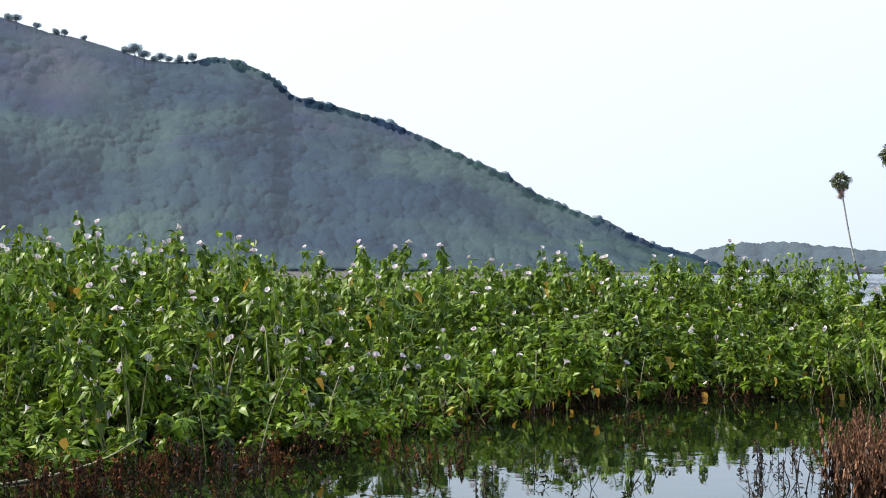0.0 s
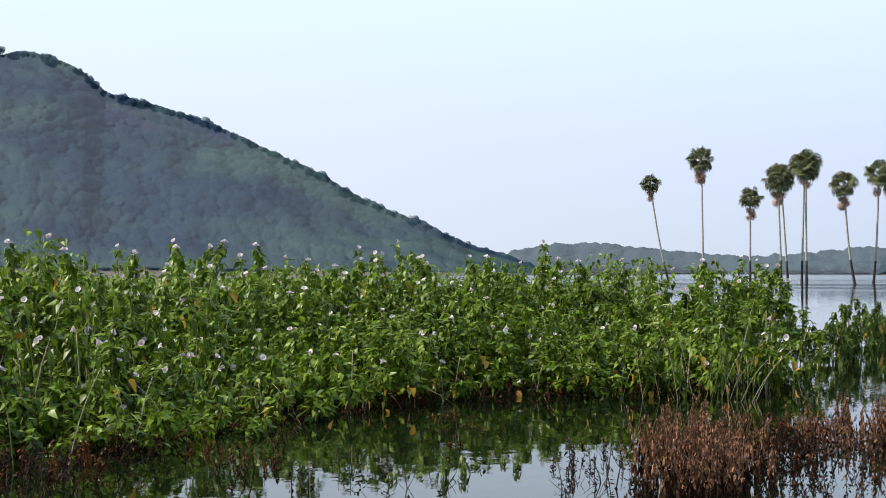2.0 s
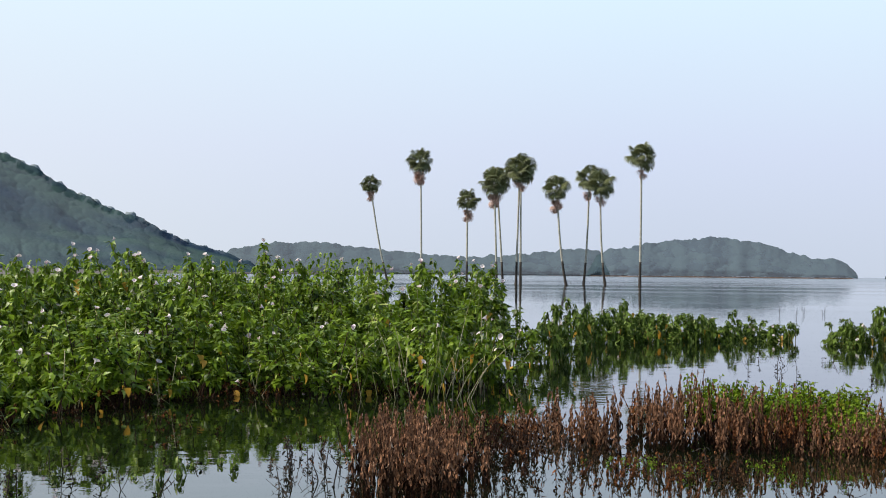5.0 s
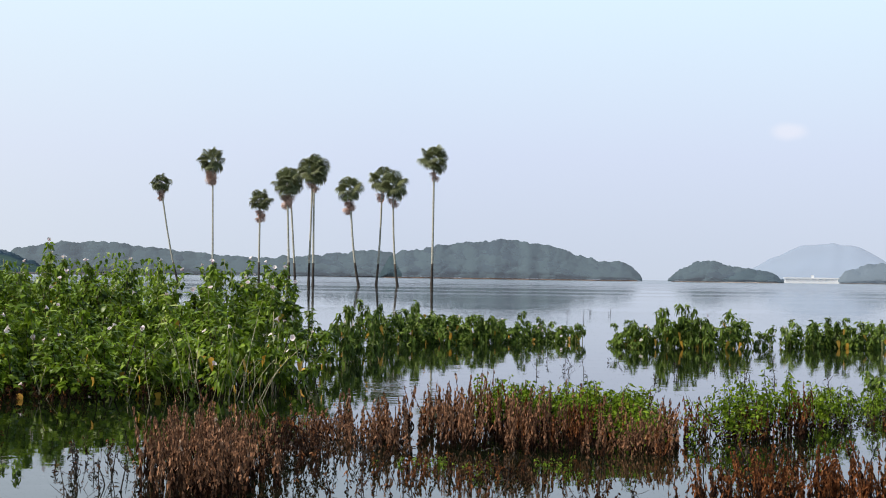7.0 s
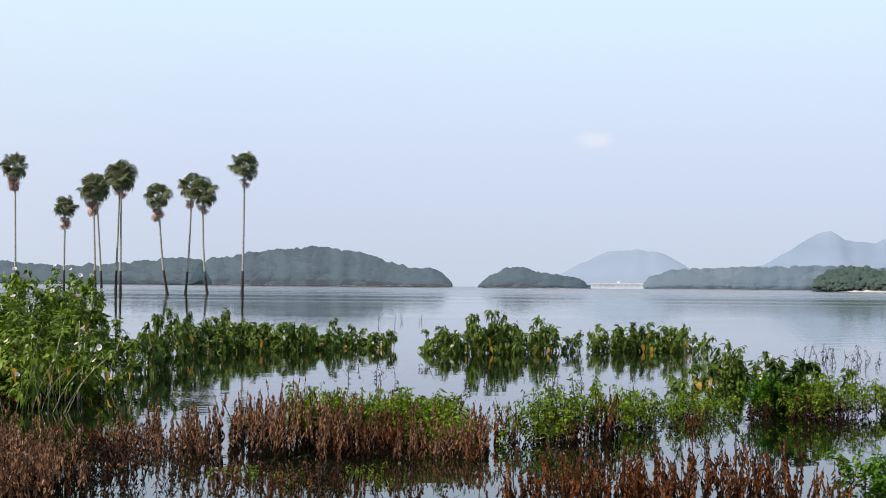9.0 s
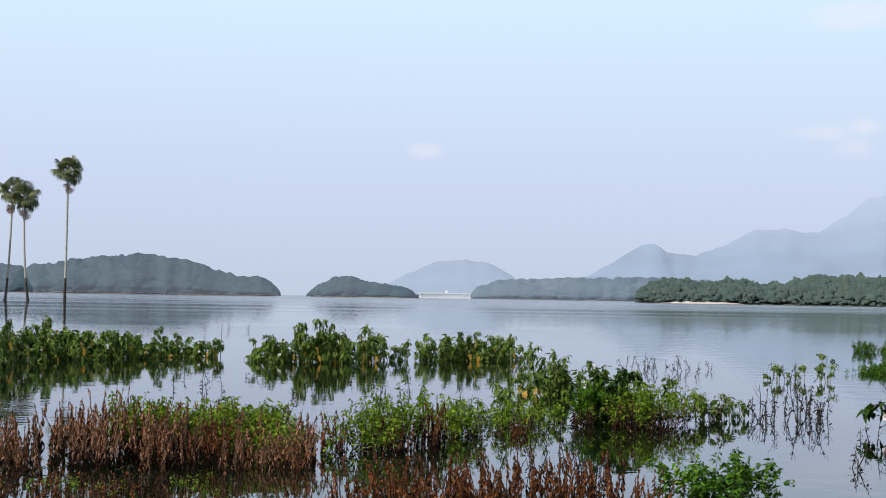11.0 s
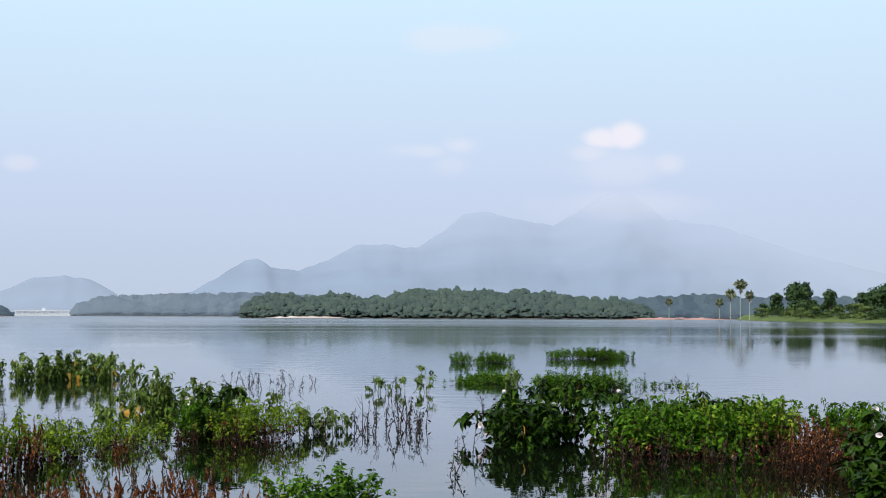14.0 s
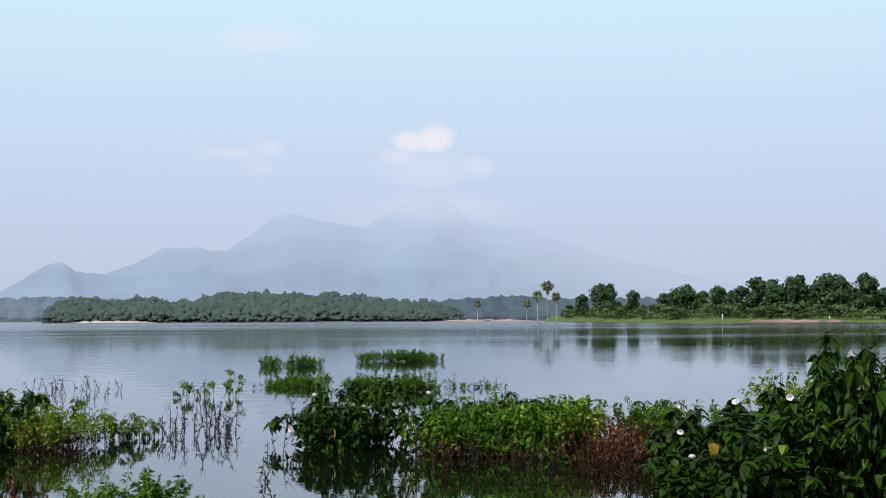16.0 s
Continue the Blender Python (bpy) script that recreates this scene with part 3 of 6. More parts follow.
def profile_at(profile, az):
    pts = sorted(profile)
    return float(np.interp(az, [p[0] for p in pts], [p[1] for p in pts]))


def wooded_land(name, label, profile, dist, depth, tree, gap, wood, soil, bank, seed):
    """An island or far shore: a bank and mound whose woods reach the skyline of the profile (azimuth, elevation in degrees)."""
    rng = np.random.default_rng(seed)
    a0, a1 = min(p[0] for p in profile), max(p[0] for p in profile)
    na, nd = max(12, int((a1 - a0) / 0.25)), 9

    def top(az):
        return EYE + (dist + depth * 0.5) * math.tan(radians(profile_at(profile, az) + 0.12))

    def ground_z(az, u):
        edge = min(1.0, (az - a0) / 0.25, (a1 - az) / 0.25)
        mound = max(top(az) - tree * 0.95, bank) * math.sin(min(u * 1.1, 1.0) * math.pi * 0.5) ** 1.5
        return max(edge, 0) * max(bank * 0.6 * min(u * 14, 1.0), mound) - 0.6 * (u <= 0.0)

    verts, faces = [], []
    us = [0.0, 0.02, 0.07, 0.15, 0.3, 0.45, 0.6, 0.8, 1.0] if dist < 1000 else [k * 0.75 / depth for k in range(9)]
    for i in range(na + 1):
        az = a0 + (a1 - a0) * i / na
        wob = noise.noise((az * 1.7, dist * 0.01, seed)) * depth * 0.08
        for u in us:
            verts.append(polar(az, dist + wob + depth * u, ground_z(az, u) if 0 < i < na else -0.6))
    for i in range(na):
        for k in range(nd - 1):
            p = i * nd + k
            faces.append((p, p + nd, p + nd + 1, p + 1))
    land = new(name, mesh_of(name, verts, faces, soil, smooth=True))
    tagged(land, label, "shore", kind="structure")

    def place(az, u):
        wob = noise.noise((az * 1.7, dist * 0.01, seed)) * depth * 0.08
        return polar(az, dist + wob + depth * u, ground_z(az, u))

    def leaf_height(az, u):
        edge = min(1.0, (az - a0) / 0.12, (a1 - az) / 0.12)
        start = 2.2 / depth * (1 + 0.6 * noise.noise((az * 9, seed, 0)))
        rise = min(max((u - start) / (5.0 / depth), 0.0), 1.0)
        z = ground_z(az, u)
        roof = max(top(az) * (dist + depth * u) / (dist + depth * 0.5) - z, tree * 0.4)
        return max(edge, 0) * math.sqrt(rise) * min(tree * (1.0 + 0.25 * noise.noise((az * 2.3, u * 4, seed))), roof * 1.1)

    if dist > 1000:
        def side(az, v):
            edge = max(0.02, min(1.0, (az - a0) / 0.4, (a1 - az) / 0.4)) ** 0.7
            high = max(top(az) * (1 + 0.05 * noise.noise((az * 1.9, seed, 3))) - 2.5, 1.4) * edge
            wob = noise.noise((az * 1.7, dist * 0.01, seed)) * depth * 0.08
            return polar(az, dist + wob + 3.0 + depth * 0.5 * max(v - 0.15, 0) ** 1.4, 0.5 * bank * edge + (high - 0.5 * bank * edge) * v)

        azs = np.linspace(a0 + 0.02, a1 - 0.02, int(radians(a1 - a0) * dist / 1.0))
        return wooded_slope(name + "_woods", "dense hazy green trees along a lake shore", side, azs, np.linspace(0, 1, 40), gap, 2.8, wood, seed + 1, 0.72, 0.58)
    trees = []
    row, along = gap * 0.62, gap * 0.66
    for r in range(int(depth * 0.8 / row)):
        u0 = (2.6 + r * row) / depth
        for az in np.arange(a0 + 0.06, a1 - 0.06, math.degrees(along / dist)):
            a = az + math.degrees(rng.uniform(-0.4, 0.4) * along / dist)
            u = u0 + rng.uniform(-0.45, 0.45) * row / depth + 1.6 / depth * noise.noise((a * 6, r, seed))
            h = leaf_height(min(max(a, a0 + 0.03), a1 - 0.03), max(u, 3.2 / depth))
            if h < 0.7:
                continue
            h *= rng.uniform(0.62, 1.0) if r < 3 else rng.uniform(0.82, 1.12)
            x, y, z = place(a, max(u, 0.03))
            trees.append((x, y, z - 0.2, h, gap * rng.uniform(0.75, 1.3) * min(1.0, 0.4 + h / 8)))
    return woods_of(name + "_woods", "dense hazy green trees along a lake shore", trees, 6, wood, seed + 1, 0.24, 0.60)


# the hill: foot 700 m off, ridge 1000 m off
HILL = [(17.0, 0.02), (20.3, 0.05), (21.67, 0.6), (22.71, 0.85), (23.97, 1.36), (24.81, 1.82), (25.87, 2.15), (27.35, 2.77), (28.42, 3.44), (30.12, 4.22), (31.39, 4.8), (32.88, 5.42), (34.36, 5.9), (35.41, 6.14),
        (36.6, 6.42), (36.95, 6.74), (37.3, 7.1), (37.93, 7.42), (38.66, 7.65), (39.38, 7.73), (40.1, 7.66), (41.0, 7.6), (41.9, 7.66), (43.05, 8.0), (44.45, 8.37), (45.44, 8.52), (47.17, 9.0), (52, 10.0), (58, 10.4), (66, 9.0), (75, 5.0)]


def hill_point(az, u):
    """A place on the hillside; u runs from the foot (0) over the ridge (1) down behind (1.4)."""
    d = 690 + 310 * u
    crest = max(EYE + 1000 * math.tan(radians(profile_at(HILL, az) * 1.015 + 0.05)), 2.0)
    if u <= 1:
        s = u ** 1.15
        gully = noise.noise((az * 0.22 + u * 0.8, u * 1.6, 3.0)) * 0.16 + noise.noise((az * 0.7, u * 3.0, 9.0)) * 0.05
        z = 1.6 * min(u * 20, 1) + (crest - 3.0) * (s + gully * math.sin(u * math.pi))
    else:
        z = (crest - 3.0) * (1 - (u - 1) * 1.2)
    return polar(az, d, max(z, 0.6))


def scrub_share(az, u):
    """How bare the upper hillside is, 0 to 1: open scrub below the ridge on its high side."""
    patch = noise.noise((az * 0.35, u * 5.0, 21.0)) + 0.5 * noise.noise((az * 1.3, u * 14.0, 5.0))
    high = min(max((u - 0.55 - 0.035 * (42 - az)) * 5, 0), 1)
    share = min(max((patch + 0.18) * 3, 0), 1) * high
    if az > 39.6 and u > 0.9:
        share = max(share, min((u - 0.9) * 15, 1) * min((az - 39.6) * 1.2, 1))
    return share


def hill_side():
    verts, faces, na, nu = [], [], 200, 60
    for i in range(na + 1):
        az = 16.5 + (75 - 16.5) * i / na
        for k in range(nu + 1):
            x, y, z = hill_point(az, (0.03 if az < 49.3 else 1.02) * k / nu)
            verts.append((x, y, z if k else -0.8))
    for i in range(na):
        for k in range(nu):
            p = i * (nu + 1) + k
            faces.append((p, p + nu + 1, p + nu + 2, p + 1))
    ob = new("hill", mesh_of("hill", verts, faces, HILLGROUND, smooth=True))
    tagged(ob, "steep scrubby hill of green and brown ground", "hill", kind="structure")

    def slope(az, v):
        x, y, z = hill_point(az, 0.028 + 0.972 * v)
        return x, y, z if v > 0 else -0.5, 1 - 0.75 * scrub_share(az, v)

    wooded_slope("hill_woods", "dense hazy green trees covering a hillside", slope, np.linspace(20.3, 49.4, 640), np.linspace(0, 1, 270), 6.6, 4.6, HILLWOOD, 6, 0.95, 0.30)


hill_side()


def crest_woods():
    """The outermost crowns along the hill's skyline, uneven rounded tops one behind the other."""
    rng = np.random.default_rng(66)
    bm = bmesh.new()
    bmesh.ops.create_icosphere(bm, subdivisions=2, radius=1.0)
    ball = np.array([v.co[:] for v in bm.verts])
    tris = [tuple(v.index for v in f.verts) for f in bm.faces]
    bm.free()
    soup = Soup()
    az = 22.0
    while az < 40.6:
        x, y, z = hill_point(az, rng.uniform(0.995, 1.0))
        r = (1.2 + 2.6 * rng.random() ** 1.8) * (0.75 if az < 25 else 1.0)
        off = Vector((az * 7.0, 3.0, 0))
        v = np.array([p * (1 + 0.40 * noise.noise(Vector(p) * 1.9 + off) + 0.16 * noise.noise(Vector(p) * 4.6 + off)) for p in ball])
        soup.add(v * np.array([1.1, 1.1, 1.0]) * r + np.array([x * 1.006, y * 1.006, z * 1.006 + 0.2 + r * rng.uniform(-0.4, 0.15)]), tris)
        az += rng.uniform(0.10, 0.34)
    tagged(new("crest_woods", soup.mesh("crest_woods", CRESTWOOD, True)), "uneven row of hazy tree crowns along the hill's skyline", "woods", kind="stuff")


crest_woods()


def meadow():
    """The flat before the hill: wet grass near the water, dry brown ground behind."""
    edge = [(23.2, 640), (24.5, 520), (26, 330), (28, 210), (31, 118), (34, 108), (42, 104), (54, 100)]
    for name, label, mat, s0, s1 in (("meadow", "flat of wet olive-green grass beyond the thicket", MEADOW, 0.0, 0.42), ("dry_flat", "dry brown bare ground below the hill", DRYFLAT, 0.42, 1.0)):
        verts, faces, na, nu = [], [], 90, 10
        for i in range(na + 1):
            az = 23.2 + 31.0 * i / na
            d0 = profile_at(edge, az) * (1 + 0.05 * noise.noise((az * 1.7, 2.0, 0)))
            for k in range(nu + 1):
                s = s0 + (s1 - s0) * k / nu
                d = d0 + (705 - d0) * s ** 1.8
                z = -0.2 if s == 0 else 0.12 + 0.10 * noise.noise((az * 3, s * 9, 1)) + 1.7 * max(s - 0.3, 0)
                verts.append(polar(az, d, z))
        for i in range(na):
            for k in range(nu):
                p = i * (nu + 1) + k
                faces.append((p, p + 1, p + nu + 2, p + nu + 1))
        tagged(new(name, mesh_of(name, verts, faces, mat, smooth=True)), label, "ground", kind="structure")


meadow()

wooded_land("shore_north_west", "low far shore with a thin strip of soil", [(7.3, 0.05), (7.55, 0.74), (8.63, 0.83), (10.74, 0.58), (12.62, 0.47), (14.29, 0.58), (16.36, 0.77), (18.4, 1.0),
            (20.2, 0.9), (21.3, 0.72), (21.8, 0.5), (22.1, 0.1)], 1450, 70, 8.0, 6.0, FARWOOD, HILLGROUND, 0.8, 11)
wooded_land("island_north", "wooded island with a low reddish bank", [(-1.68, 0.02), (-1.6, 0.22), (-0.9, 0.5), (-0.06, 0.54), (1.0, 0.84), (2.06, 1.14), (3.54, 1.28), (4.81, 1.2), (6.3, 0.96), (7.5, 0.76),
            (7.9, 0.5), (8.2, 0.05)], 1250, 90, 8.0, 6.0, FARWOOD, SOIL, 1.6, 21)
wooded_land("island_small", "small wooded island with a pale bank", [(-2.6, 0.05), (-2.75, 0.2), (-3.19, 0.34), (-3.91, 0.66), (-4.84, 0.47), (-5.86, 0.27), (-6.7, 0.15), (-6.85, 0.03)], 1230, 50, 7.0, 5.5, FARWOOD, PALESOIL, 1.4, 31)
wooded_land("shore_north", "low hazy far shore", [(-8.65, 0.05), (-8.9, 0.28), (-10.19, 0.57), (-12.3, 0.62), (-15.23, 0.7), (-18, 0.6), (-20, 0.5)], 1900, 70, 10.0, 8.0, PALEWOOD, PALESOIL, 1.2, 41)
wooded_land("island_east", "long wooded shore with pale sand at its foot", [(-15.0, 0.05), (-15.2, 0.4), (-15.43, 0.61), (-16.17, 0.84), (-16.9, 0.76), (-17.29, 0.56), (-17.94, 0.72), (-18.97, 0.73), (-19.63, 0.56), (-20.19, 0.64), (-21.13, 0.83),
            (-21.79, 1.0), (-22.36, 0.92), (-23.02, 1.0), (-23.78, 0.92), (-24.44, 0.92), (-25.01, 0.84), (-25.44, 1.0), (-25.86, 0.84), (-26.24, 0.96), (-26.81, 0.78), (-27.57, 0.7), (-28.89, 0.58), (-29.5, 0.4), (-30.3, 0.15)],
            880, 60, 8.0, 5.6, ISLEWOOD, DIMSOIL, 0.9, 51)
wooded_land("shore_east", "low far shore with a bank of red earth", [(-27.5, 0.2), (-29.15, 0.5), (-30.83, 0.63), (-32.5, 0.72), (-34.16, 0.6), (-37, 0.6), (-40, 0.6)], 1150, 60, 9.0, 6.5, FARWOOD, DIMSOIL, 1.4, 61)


def sand_bank(name, label, a0, a1, dist, high, mat, seed):
    """A bare bank along the water: a low uneven cut with a flat foot."""
    verts, faces, n = [], [], 60
    for i in range(n + 1):
        az = a0 + (a1 - a0) * i / n
        e = min(1.0, 4 * i / n, 4 * (n - i) / n) * (0.75 + 0.5 * noise.noise((az * 4.0, seed, 0)))
        d = dist + 2.0 * noise.noise((az * 3.0, seed, 5))
        for s, z in ((0.0, -0.4), (1.2, 0.25), (3.0, 0.45 * high), (4.2, high), (9.0, high * 1.1), (14.0, -0.3)):
            verts.append(polar(az, d + s, z * e if z > 0 else z))
    for i in range(n):
        for k in range(5):
            p = i * 6 + k
            faces.append((p, p + 6, p + 7, p + 1))
    tagged(new(name, mesh_of(name, verts, faces, mat, smooth=True)), label, "bank", kind="structure")


sand_bank("sand_bank_east", "bare bank of pale pinkish sand at the water", -15.8, -19.0, 872, 1.25, SANDY, 3)
sand_bank("red_bank_east", "bare bank of red-pink earth at the water", -29.2, -33.2, 866, 1.2, REDEARTH, 8)


# far mountains, hazy, as a plain backdrop
def mountain(name, label, profile, dist, depth, mat, seed):
    a0, a1 = min(p[0] for p in profile), max(p[0] for p in profile)
    na, nu = int((a1 - a0) / 0.12), 26
    verts, faces = [], []
    for i in range(na + 1):
        az = a0 + (a1 - a0) * i / na
        for k in range(nu + 1):
            u = k / nu
            warp = az + 2.2 * (1 - u) * noise.noise((az * 0.3, u * 2.0, seed)) + 0.8 * (1 - u)
            crest = EYE + (dist + depth) * math.tan(radians(profile_at(profile, min(max(warp, a0), a1)))) + noise.fractal((az * 1.3, seed, 0), 1.0, 2.0, 4) * 5.0
            rough = noise.fractal((az * 0.55 + u * 1.2, u * 2.2, seed), 1.0, 2.0, 5) * 0.075 * math.sin(u * math.pi)
            verts.append(polar(az, dist + depth * u, max(crest, 1) * (u ** 1.1 + rough) - 1.0))
    for i in range(na):
        for k in range(nu):
            p = i * (nu + 1) + k
            faces.append((p, p + nu + 1, p + nu + 2, p + 1))
    return tagged(new(name, mesh_of(name, verts, faces, mat, smooth=True)), label, "mountain", kind="structure")


# haze is put into these pale blue colours and their transparency
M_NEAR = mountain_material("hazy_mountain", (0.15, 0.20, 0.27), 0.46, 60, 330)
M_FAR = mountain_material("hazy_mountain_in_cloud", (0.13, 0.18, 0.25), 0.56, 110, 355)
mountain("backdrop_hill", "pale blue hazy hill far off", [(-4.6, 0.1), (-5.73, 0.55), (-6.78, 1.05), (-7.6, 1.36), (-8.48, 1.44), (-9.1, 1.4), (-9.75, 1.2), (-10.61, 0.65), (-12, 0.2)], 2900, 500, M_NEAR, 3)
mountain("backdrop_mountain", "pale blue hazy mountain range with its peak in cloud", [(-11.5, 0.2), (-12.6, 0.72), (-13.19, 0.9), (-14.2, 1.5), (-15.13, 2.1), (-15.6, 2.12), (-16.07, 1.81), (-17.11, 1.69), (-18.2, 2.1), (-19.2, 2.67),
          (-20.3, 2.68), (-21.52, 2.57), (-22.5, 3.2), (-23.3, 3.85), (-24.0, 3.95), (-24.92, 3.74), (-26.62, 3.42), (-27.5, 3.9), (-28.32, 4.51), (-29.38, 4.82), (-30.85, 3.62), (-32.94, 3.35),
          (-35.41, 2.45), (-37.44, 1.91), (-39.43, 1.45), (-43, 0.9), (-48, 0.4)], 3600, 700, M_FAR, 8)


# the dam across the far channel
def dam():
    base = new("dam")
    base.matrix_basis = pose(*polar(-7.8, 1680, -0.5), 0, 0, -7.8)
    tagged(base, "long low whitewashed dam with piers and gates", "dam")

    def block(name, x, z0, w, h, d, mat):
        bm = bmesh.new()
        bmesh.ops.create_cube(bm, size=1.0, matrix=Matrix.Translation((x, 0, z0 + h / 2)) @ Matrix.Diagonal((w, d, h, 1)))
        me = bpy.data.meshes.new(name)
        bm.to_mesh(me)
        bm.free()
        me.materials.append(mat)
        return part(name, me, base)

    block("sill", 0, 0, 58, 2.2, 6, DAMWHITE)
    for k in range(9):
        block("pier", -27 + k * 6.75, 2.2, 1.6, 3.2, 4.6, DAMWHITE)
    for k in range(8):
        block("gate", -23.6 + k * 6.75, 2.2, 5.1, 2.9, 1.5, DAMWHITE)
    block("deck", 0, 5.4, 58, 1.2, 5, DAMWHITE)
    block("gatehouse", 1.5, 6.6, 3.0, 2.6, 3.0, DAMWHITE)


dam()


# the nearer bank on the right: grass flat, red-brown earth, trees and bushes
SHORE = [(-33.4, 760), (-34.2, 640), (-36, 520), (-38, 450), (-40, 415), (-42.5, 400), (-45, 420), (-48, 440), (-54, 420), (-62, 380)]


def bank_land():
    verts, faces, steps = [], [], [0, 1.5, 8, 20, 45, 90, 200]
    azs = np.linspace(-62, -33.4, 100)
    for i, az in enumerate(azs):
        d = profile_at(SHORE, az) + noise.noise((az * 1.1, 0, 4)) * 7
        for s in steps:
            z = -0.8 if s == 0 else min(0.25 + s * 0.035, 2.6) + noise.noise((az * 2, s * 0.1, 2)) * 0.2
            verts.append(polar(az, d + s, z * (1 if i < 99 else 0.1)))
    k = len(steps)
    for i in range(len(azs) - 1):
        for j in range(k - 1):
            p = i * k + j
            faces.append((p, p + 1, p + k + 1, p + k))
    tagged(new("bank", mesh_of("bank", verts, faces, GRASS, smooth=True)), "flat grassy lake bank", "bank", kind="structure")
    verts, faces = [], []
    for i in range(31):
        az = -44.8 + 4.3 * i / 30
        d = profile_at(SHORE, az) + noise.noise((az * 1.1, 0, 4)) * 7
        e = math.sin(math.pi * i / 30) ** 0.5
        for s, z in ((1.0, 0.1), (2.0, 1.1 + 0.5 * noise.noise((az * 9, 0, 1))), (7.0, 1.9 + 0.5 * noise.noise((az * 7, 3, 1))), (16.0, 0.6)):
            verts.append(polar(az, d + s, 0.12 + z * 0.6 * e * (0.65 + 0.7 * noise.noise((az * 3.1, s * 0.1, 6)))))
    for i in range(30):
        for j in range(3):
            p = i * 4 + j
            faces.append((p, p + 1, p + 5, p + 4))
    tagged(new("earth_bank", mesh_of("earth_bank", verts, faces, EARTH, smooth=True)), "bare brown earth cut at the water's edge", "bank", kind="structure")


bank_land()


def bank_tree(seed, h, w, trunk_share, mat):
    """A broad-leaved tree: tapered trunk, limbs, and a crown of ragged leaf clumps."""
    rng = np.random.default_rng(seed)
    base = new("broadleaf_tree" if h > 5.5 else "bank_bush")
    wood = Soup()
    lean = rng.normal(0, 0.04, 2) * h
    th = h * trunk_share
    wood.tube([(0, 0, -0.3), (lean[0] * 0.4, lean[1] * 0.4, th * 0.5), (lean[0], lean[1], th), (lean[0] * 1.2, lean[1] * 1.2, h * 0.8)], [h * 0.028, h * 0.022, h * 0.016, h * 0.005], 7)
    O, N, R = [], [], []
    lobes = 9 if h > 5.5 else 7
    for k in range(lobes):
        t = k * 2.4 + rng.uniform(-0.4, 0.4)
        r = w * 0.5 * rng.uniform(0.25, 0.72)
        z = rng.uniform(max(trunk_share * 0.9, 0.18), 0.86)
        if k < 2:
            r, z = r * (0.2 + 0.6 * k), 0.88 - 0.08 * k
        r *= 1.15 - 0.55 * z
        c = np.array([math.cos(t) * r + lean[0], math.sin(t) * r + lean[1], z * h])
        wood.tube([(lean[0] * 0.8, lean[1] * 0.8, max(th * 0.7, z * h * 0.55)), tuple(c * [0.6, 0.6, 0.9]), tuple(c)], [h * 0.012, h * 0.007, h * 0.003], 5)
        n = 84 if h > 5.5 else 54
        d = unit(rng.normal(0, 1, (n, 3)) + np.array([0, 0, 0.2]))
        rr = np.array([w * 0.26, w * 0.26, h * 0.17]) * rng.uniform(0.6, 1.2)
        O.append(c + d * rr * rng.uniform(0.55, 1.25, (n, 1)))
        N.append(unit(d + rng.normal(0, 0.5, d.shape)))
        R.append(unit(d + np.array([0, 0, 0.3])))
    part("trunk", wood.mesh("trunk", BARK, True), base)
    O, N = np.concatenate(O), np.concatenate(N)
    ax, ay = axes_from_normal(N, rng)
    s = (rng.uniform(0.35, 0.75, len(O)) * (0.066 * h + 0.24))[:, None]
    leaves = Soup()
    leaves.many(CLUMP, CLUMP_F, O, ax * s * 1.3, ay * s * 1.3, N * s)
    me = leaves.mesh("crown", mat, True)
    me.normals_split_custom_set_from_vertices(np.repeat(unit(np.concatenate(R) + N * 0.45), len(CLUMP), axis=0).tolist())
    part("crown", me, base, kind="stuff")
    return base


